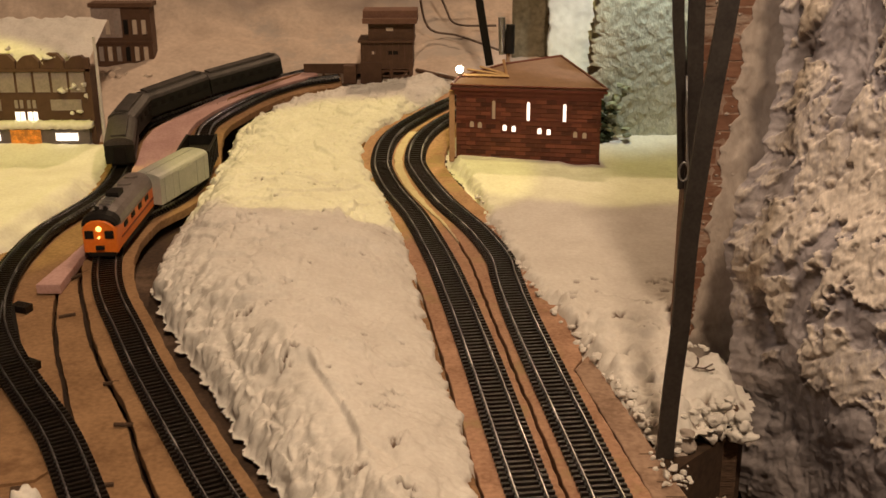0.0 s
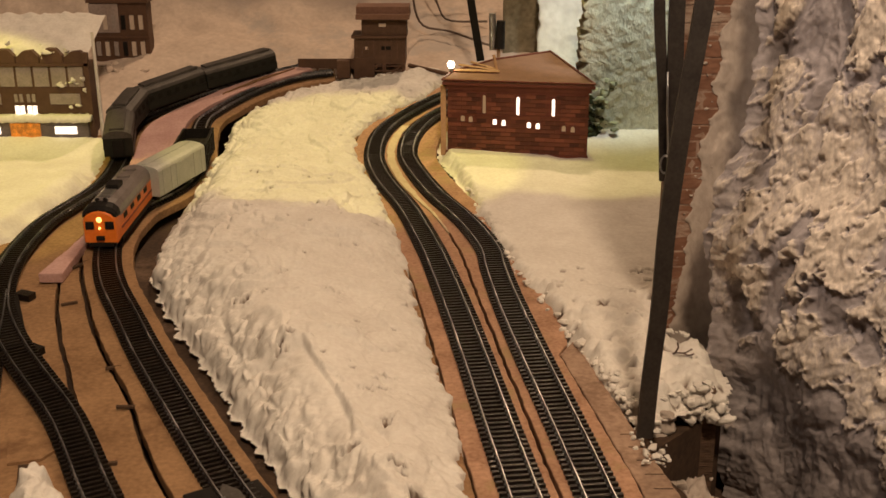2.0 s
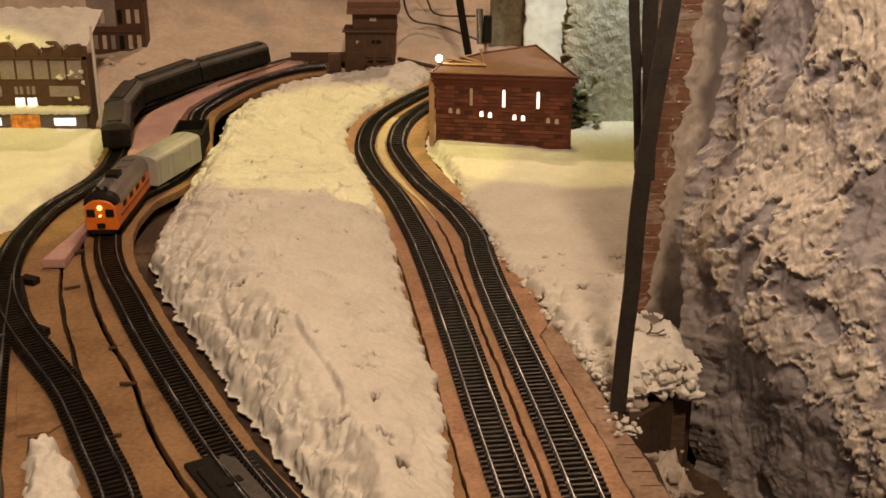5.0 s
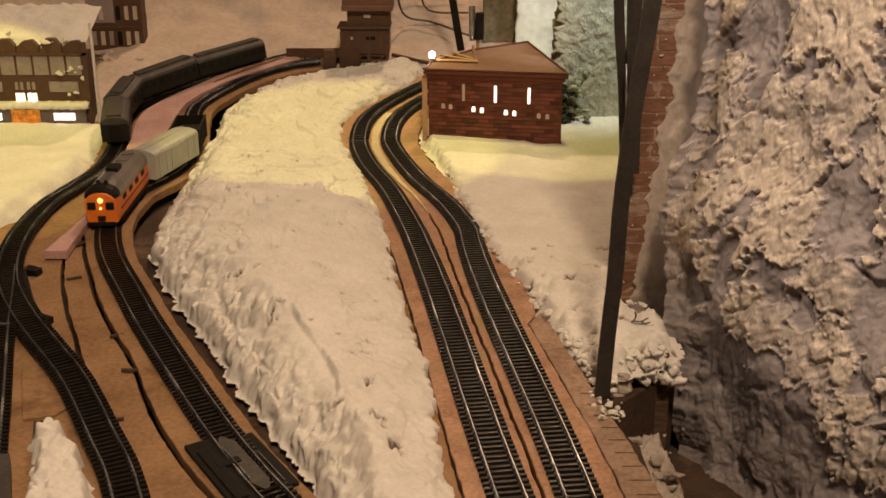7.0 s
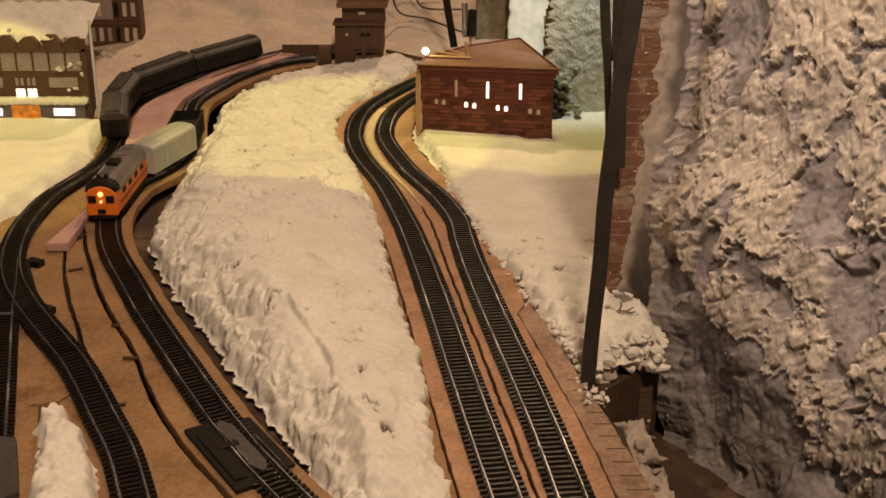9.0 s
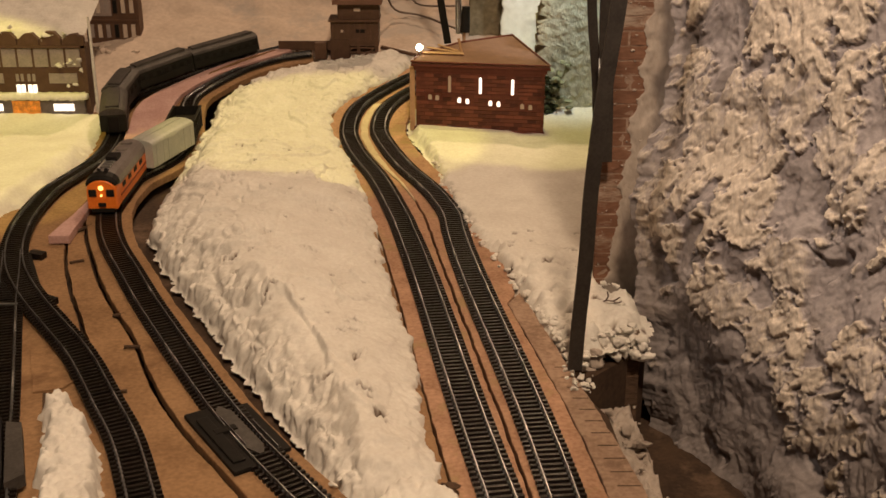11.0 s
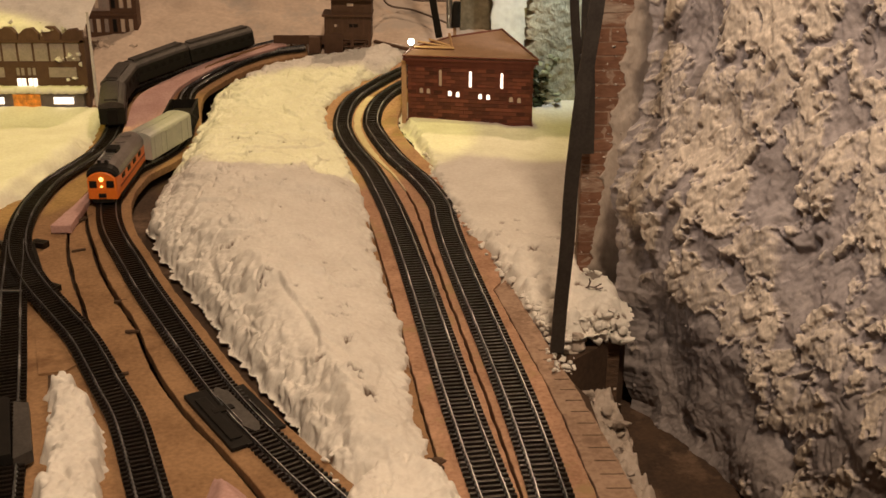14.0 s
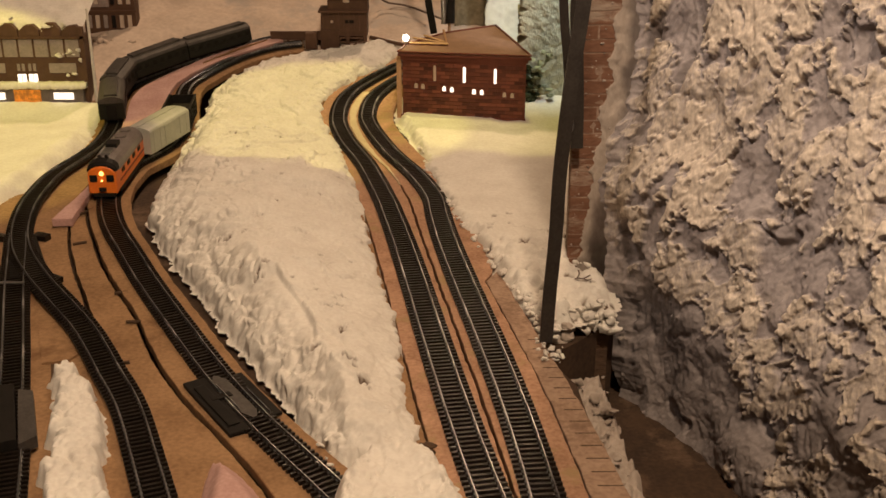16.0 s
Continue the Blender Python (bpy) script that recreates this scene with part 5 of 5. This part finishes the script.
# ---------------------------------------------------------------- buildings beside the snow field
shop = tagged(empty("station_building"), "brown model station with snowy roof and glowing shop front", "building")
sy, sz = 1.300, 0.004
part("wall", box(-0.70, sy, sz - 0.006, -0.4135, sy + 0.022, sz + 0.0885, 0.0006), BROWN, shop)
part("shop_front", box(-0.70, sy - 0.006, sz - 0.006, -0.4190, sy + 0.002, sz + 0.0250, 0.0005), GREYBLUE, shop, "grey shop front")
verts, faces = [], []
for k in range(181):
    x = -0.4145 - k * 0.00158
    a, b, c = (noise.fractal(Vector((x * 110, n * 4.0, 0)), 0.7, 2.0, 4) for n in range(3))
    y0, low, high = sy - 0.011 + 0.002 * a, sz + 0.0242 + 0.0018 * b, sz + 0.0308 + 0.0014 * c
    verts += [(x, sy + 0.001, low), (x, y0, low), (x, y0 - 0.001, (low + high) / 2), (x, y0 + 0.002, high), (x, sy + 0.001, high + 0.0012)]
for k in range(180):
    for q in range(5):
        faces.append((k * 5 + q, k * 5 + (q + 1) % 5, k * 5 + 5 + (q + 1) % 5, k * 5 + 5 + q))
tagged(link_mesh("canopy_snow", verts, faces + [(4, 3, 2, 1, 0), (900, 901, 902, 903, 904)], SNOW, shop, smooth=True), "snow on the canopy")
part("lit_panel", box(-0.5054, sy - 0.0075, sz + 0.0045, -0.4724, sy - 0.0055, sz + 0.0225), ORANGEGLOW, shop, "glowing orange shop window")
for x0, x1 in ((-0.4560, -0.4318), (-0.5420, -0.5170), (-0.600, -0.575)):
    part("shop_window", box(x0, sy - 0.0075, sz + 0.0105, x1, sy - 0.0055, sz + 0.0188), WINDOW, shop, "lit shop window")
for x0, x1 in ((-0.4595, -0.4258), (-0.548, -0.5140), (-0.62, -0.585)):
    part("window_pane", box(x0, sy - 0.0009, sz + 0.0425, x1, sy + 0.001, sz + 0.0545, 0.0002), GREYWIN, shop, "grey window")
for x in (-0.4990, -0.4932, -0.4852, -0.4793):
    part("door_pane", box(x, sy - 0.0009, sz + 0.0450, x + 0.0036, sy + 0.001, sz + 0.0540), GREYWIN, shop)
    part("door_pane", box(x - 0.0006, sy - 0.0010, sz + 0.0305, x + 0.0040, sy + 0.001, sz + 0.0410), WINDOW, shop, "lit door pane")
for k in range(12):
    x = -0.4362 - k * 0.0191
    part("window_pane", box(x, sy - 0.0008, sz + 0.0625, x + 0.0163, sy + 0.001, sz + 0.0843), GREYWIN, shop, "grey upper window")
part("fascia", box(-0.70, sy - 0.003, sz + 0.0852, -0.4110, sy + 0.001, sz + 0.0885), BROWN, shop)
part("corner_post", box(-0.4175, sy - 0.003, sz + 0.031, -0.4125, sy + 0.002, sz + 0.1000), BROWN, shop)
# worn arched gables along the parapet
rnd_gable = random.Random(31)
for k in range(11):
    x = -0.4265 - k * 0.0262
    hgt = rnd_gable.uniform(0.75, 1.1)
    pts = [(x - 0.0128, sz + 0.088), (x + 0.0128, sz + 0.088), (x + 0.0120, sz + 0.088 + 0.010 * hgt), (x + 0.0055, sz + 0.088 + 0.0185 * hgt), (x - 0.0045, sz + 0.088 + 0.0195 * hgt * rnd_gable.uniform(0.85, 1)), (x - 0.0118, sz + 0.088 + 0.009 * hgt)]
    bm = bmesh.new()
    lo = [bm.verts.new((a, sy - 0.002, b)) for a, b in pts]
    hi = [bm.verts.new((a, sy + 0.006, b)) for a, b in pts]
    bm.faces.new(lo)
    bm.faces.new(hi[::-1])
    for i in range(len(pts)):
        j = (i + 1) % len(pts)
        bm.faces.new((lo[i], lo[j], hi[j], hi[i]))
    part("gable", bm, BROWN, shop)
crumbs("roof_snow_lumps", 46, lambda r: (-0.42 - 0.26 * r.random(), sy + r.uniform(-0.003, 0.006), sz + 0.0935 + r.uniform(-0.004, 0.016)), 0.0040, SNOW, 23, "clinging plaster snow along the station roof")
crumbs("wall_snow_lumps", 10, lambda r: (-0.418 - 0.03 * r.random(), sy - 0.001, sz + r.choice((0.062, 0.068, 0.040, 0.056)) + r.uniform(-0.003, 0.003)), 0.0034, SNOW, 24, "bits of plaster snow stuck on the station wall")


def roof_snow(x0, x1, y0, y1, z, seed, amp, parent, nx=60, ny=24, slope=0.4):
    verts, faces = [], []
    for i in range(nx + 1):
        for j in range(ny + 1):
            x, y = x0 + (x1 - x0) * i / nx, y0 + (y1 - y0) * j / ny
            p = Vector((x * 60, y * 60, seed))
            e = min(1.0, min(i, nx - i, j + 1, ny - j) / 3)
            front = 0.006 * noise.noise(Vector((x * 90, seed, 0)))
            verts.append((x, y + (front if j == 0 else 0), z + slope * (y - y0) + e * (0.004 + amp * noise.fractal(p, 0.8, 2.0, 4)) - (1 - e) * 0.004))
    n = ny + 1
    for i in range(nx):
        for j in range(ny):
            a = i * n + j
            faces.append((a, a + n, a + n + 1, a + 1))
    return link_mesh("roof_snow", verts, faces, SNOW, parent, smooth=True)


roof_snow(-0.70, -0.4165, sy + 0.005, sy + 0.09, sz + 0.0965, 3, 0.004, shop)
tagged(part("snowy_post", add_tube(bmesh.new(), (-0.4070, sy + 0.006, 0.0), (-0.4070, sy + 0.006, 0.125), 0.0022, 0.0016), SNOW), "thin snow covered post beside the station", "post")

house = tagged(empty("town_house"), "brown two-storey model house with pale windows", "building")
hy, hz = 1.500, 0.046
part("wall", box(-0.470, hy, hz - 0.012, -0.398, hy + 0.022, hz + 0.085, 0.0005), BROWN, house)
part("gable_wall", box(-0.4705, hy - 0.0012, hz + 0.046, -0.434, hy + 0.001, hz + 0.082), PALEWALL, house)
for r in range(2):
    for k in range(6):
        x = -0.4650 + k * 0.0112
        z = hz + 0.017 + r * 0.033
        dark = k == 3
        part("window_pane", box(x, hy - 0.0022, z, x + 0.0052, hy + 0.001, z + 0.0175), BLACK if dark else (DIMWIN if k > 3 or k == 1 else GREYWIN), house, "dark doorway" if dark else "pale window")
part("cornice", box(-0.473, hy - 0.003, hz + 0.083, -0.395, hy + 0.024, hz + 0.088), BROWN, house)
part("string_course", box(-0.4715, hy - 0.0016, hz + 0.0385, -0.397, hy + 0.001, hz + 0.0415), BROWN, house)
crumbs("snow_heap", 60, lambda r: (-0.43 + r.uniform(-0.045, 0.045), 1.478 + r.uniform(-0.03, 0.014), 0.047 + r.uniform(-0.004, 0.007)), 0.0085, SCENERY, 17, "heaped grey plaster snow in front of the house")

# ---------------------------------------------------------------- straps, rods and wires


def band(name, points, width, thick, material, label, category):
    """A flat cable hanging along a line in space."""
    p, _ = spline(points, 0.008)
    verts, faces = [], []
    for i, q in enumerate(p):
        tan = Vector(p[min(i + 1, len(p) - 1)] - p[max(i - 1, 0)]).normalized()
        side = tan.cross(Vector((0, 1, 0.2))).normalized()
        back = side.cross(tan)
        for a, b in ((-1, -1), (1, -1), (1, 1), (-1, 1)):
            verts.append(Vector(q) + side * a * width / 2 + back * b * thick / 2)
    for i in range(len(p) - 1):
        for j in range(4):
            faces.append((i * 4 + j, i * 4 + (j + 1) % 4, i * 4 + 4 + (j + 1) % 4, i * 4 + 4 + j))
    faces += [(3, 2, 1, 0), tuple(range(len(verts) - 4, len(verts)))]
    return tagged(link_mesh(name, verts, faces, material), label, category)


band("flat_cable", [(0.0985, 0.652, 0.0), (0.100, 0.652, 0.042), (0.1025, 0.652, 0.085), (0.1035, 0.652, 0.131), (0.1085, 0.652, 0.194), (0.1150, 0.652, 0.253), (0.122, 0.652, 0.35)], 0.0095, 0.003, STRAP, "black flat cable hanging in front of the brick pillar", "cable")
band("flat_cable", [(0.1335, 0.795, 0.104), (0.132, 0.795, 0.150), (0.1285, 0.795, 0.215), (0.126, 0.795, 0.35)], 0.010, 0.003, STRAP, "black flat cable hanging beside the pillar", "cable")
band("flat_cable", [(0.1285, 0.80, 0.110), (0.1240, 0.80, 0.170), (0.118, 0.80, 0.225), (0.112, 0.80, 0.35)], 0.007, 0.003, STRAP, "narrow black cable hanging beside the pillar", "cable")
pts = [(0.1262 + 0.0030 * math.cos(a), 0.790, 0.124 + 0.006 * math.sin(a)) for a in np.linspace(0.4, 2 * math.pi, 15)] + [(0.1278, 0.7895, 0.132), (0.1255, 0.7895, 0.16), (0.124, 0.7895, 0.185)]
tagged(part("wire_hook", bent_tube(pts, 0.0007), STEEL, smooth=True), "thin steel wire hook on the cable", "hook")
band("black_rod", [(0.0185, 1.425, 0.070), (0.012, 1.425, 0.107), (0.005, 1.425, 0.15), (-0.010, 1.425, 0.25)], 0.009, 0.006, BLACK, "black leaning rod behind the brick building", "rod")
spot = tagged(empty("clamp_lamp"), "small dark metal lamp behind the building roof", "lamp")
part("shell", add_tube(bmesh.new(), (0.0395, 1.395, 0.090), (0.041, 1.395, 0.122), 0.0062, 0.0050, 16), BLACK, spot)
part("reflector", add_tube(bmesh.new(), (0.0325, 1.398, 0.088), (0.031, 1.398, 0.130), 0.0045, 0.0040, 12), STEEL, spot)
part("stem", add_tube(bmesh.new(), (0.0385, 1.395, 0.078), (0.0385, 1.395, 0.092), 0.0022), WOOD, spot)
for pts in ([(-0.068, 1.53, 0.145), (-0.058, 1.56, 0.092), (-0.02, 1.56, 0.083), (0.03, 1.50, 0.075)], [(-0.052, 1.60, 0.150), (-0.035, 1.60, 0.11), (-0.022, 1.59, 0.092), (0.03, 1.58, 0.092)], [(-0.055, 1.66, 0.17), (-0.01, 1.66, 0.128), (0.03, 1.66, 0.14)]):
    p, _ = spline(pts, 0.008)
    tagged(part("loose_wire", bent_tube(p, 0.0015), WIRE, smooth=True), "thin loose brown wire over the back scenery", "wire")

# ---------------------------------------------------------------- turnout parts and loose pieces
machine = tagged(empty("switch_machine"), "black plastic switch machine beside the curved track", "switch machine")
ang = math.atan2(0.52 - 0.591, -0.103 + 0.149)
mm = Matrix.Translation((-0.1335, 0.556, 0.0)) @ Matrix.Rotation(ang, 4, "Z")
for name, b, bev in (("housing", (-0.036, -0.001, 0.0003, 0.042, 0.016, 0.0034), 0.0010), ("lid", (-0.024, 0.002, 0.0034, 0.034, 0.010, 0.0048), 0.0008), ("lever", (-0.006, 0.006, 0.003, 0.000, 0.020, 0.0052), 0.0004)):
    bm = box(*b, bev)
    bmesh.ops.transform(bm, matrix=mm, verts=bm.verts)
    part(name, bm, BLACK, machine)
plate = tagged(empty("turnout_plate"), "dark plastic turnout plate between the rails", "turnout")
mm2 = Matrix.Translation((-0.1160, 0.5665, 0.0)) @ Matrix.Rotation(ang, 4, "Z")
bm = prism([(-0.034, 0.0), (-0.026, -0.0052), (0.022, -0.0052), (0.032, -0.001), (0.032, 0.002), (0.024, 0.0052), (-0.024, 0.0052)], 0.0030, 0.0044)
bmesh.ops.transform(bm, matrix=mm2, verts=bm.verts)
part("plate", bm, CARROOF, plate, "worn dark grey plate")
# the black plate right of the rails stands in for a shaded gap
for name, b in (("shade_plate", (-0.030, 0.0095, 0.0008, 0.034, 0.0185, 0.0030)), ("guard_rail", (-0.020, -0.0050, 0.0044, 0.020, -0.0044, 0.0060)), ("guard_rail", (-0.006, 0.0112, 0.0028, 0.030, 0.0119, 0.0046))):
    bm = box(*b, 0.0004)
    bmesh.ops.transform(bm, matrix=mm2, verts=bm.verts)
    part(name, bm, BLACK if name != "guard_rail" else RAIL, plate)
frog = tagged(empty("turnout_plate"), "dark plastic turnout plate where the siding leaves", "turnout")
part("plate", prism([(-0.366, 0.852), (-0.342, 0.862), (-0.300, 0.768), (-0.331, 0.764)], 0.0008, 0.0026), BLACK, frog)
mach2 = tagged(empty("switch_machine"), "black plastic switch machine by the siding", "switch machine")
part("housing", prism([(-0.290, 0.575), (-0.262, 0.572), (-0.238, 0.505), (-0.262, 0.493)], 0.003, 0.010), BLACK, mach2)
part("cover", prism([(-0.259, 0.570), (-0.249, 0.569), (-0.228, 0.512), (-0.236, 0.502)], 0.000, 0.008), CARROOF, mach2, "grey plastic cover")
tagged(mound("foam_piece", [(-0.118, 0.495), (-0.109, 0.492), (-0.078, 0.448), (-0.070, 0.42), (-0.112, 0.42), (-0.117, 0.45)], 0.002, lambda d, x, y: 0.012 * smoothstep(0, 0.012, d), PINK, 0.001), "small wedge of pink foam on the board", "foam piece")
crumbs("plaster_crumbs", 8, lambda r: (-0.046 + r.uniform(-0.010, 0.008), 0.505 + r.uniform(-0.02, 0.02), 0.003), 0.0022, SNOW, 9, "loose white plaster crumbs beside the curved track")

# small marks and off-cuts on the board
patch = tagged(part("card_patch", prism([(-0.289, 0.7006), (-0.262, 0.625), (-0.2444, 0.6301), (-0.236, 0.648), (-0.270, 0.705)], -0.0035, -0.0018), BOARD), "thin brown card patch glued between two tracks", "card")
# dark prism laid on the board for the shade in a slot
tagged(part("slot_shade", prism([(-0.2555, 0.6245), (-0.2500, 0.6255), (-0.2432, 0.605), (-0.2490, 0.604)], -0.0035, -0.0026), EDGE), "dark strip on the fibre board for the shade in a slot", "cut")
for (ax, ay), (bx, by) in (((-0.2408, 0.7429), (-0.2310, 0.7449)), ((-0.2185, 0.6902), (-0.2069, 0.6902)), ((-0.325, 0.917), (-0.312, 0.940))):
    tagged(part("wire_end", add_tube(bmesh.new(), (ax, ay, -0.0012), (bx, by, -0.0012), 0.0014, sides=6), EDGE), "dark feeder wire end beside the roadbed", "wire")
for x, y, r in ((-0.3005, 0.853, 0.5), (-0.206, 0.625, 0.2)):
    tagged(part("track_joiner", add_box(bmesh.new(), -0.006, -0.0012, 0, 0.006, 0.0012, 0.002, 0.0004, Matrix.Translation((x, y, -0.003)) @ Matrix.Rotation(r, 4, "Z")), EDGE), "dark scrap of track lying on the board", "scrap")

# dark strips as shade in edge-strip saw cuts, loose beside the outermost track
for k in range(17):
    y = 0.425 + k * 0.0145
    x0 = float(np.interp(y, [p[1] for p in saw_line], [p[0] for p in saw_line])) + 0.008
    x1 = float(np.interp(y, [p[1] for p in edge_a], [p[0] for p in edge_a])) - 0.001
    if x1 - x0 > 0.004:
        tagged(part("saw_cut_shade", box(x0, y - 0.0003, -0.0010, x1, y + 0.0003, -0.00055), EDGE), "thin dark strip for the shade in a saw cut across the cork", "cut", "saw cuts in the edge strip")

# throw bars and end pieces of the turnout
for pts, z0, z1 in (([(-0.3430, 0.872), (-0.3300, 0.866), (-0.3325, 0.858), (-0.3455, 0.863)], -0.0030, 0.0020), ([(-0.3030, 0.778), (-0.2900, 0.770), (-0.2930, 0.764), (-0.3060, 0.771)], -0.0030, 0.0018), ([(-0.3830, 0.872), (-0.3700, 0.866), (-0.3690, 0.858), (-0.3850, 0.862)], -0.0030, 0.0020)):
    tagged(part("tie_end", prism(pts, z0, z1), TIE), "black plastic end piece of the turnout", "turnout")
tagged(part("rail_joiner", box(-0.343, 0.752, 0.0030, -0.316, 0.755, 0.0042, 0.0004), STEEL), "dull steel joiner across the siding", "joiner")
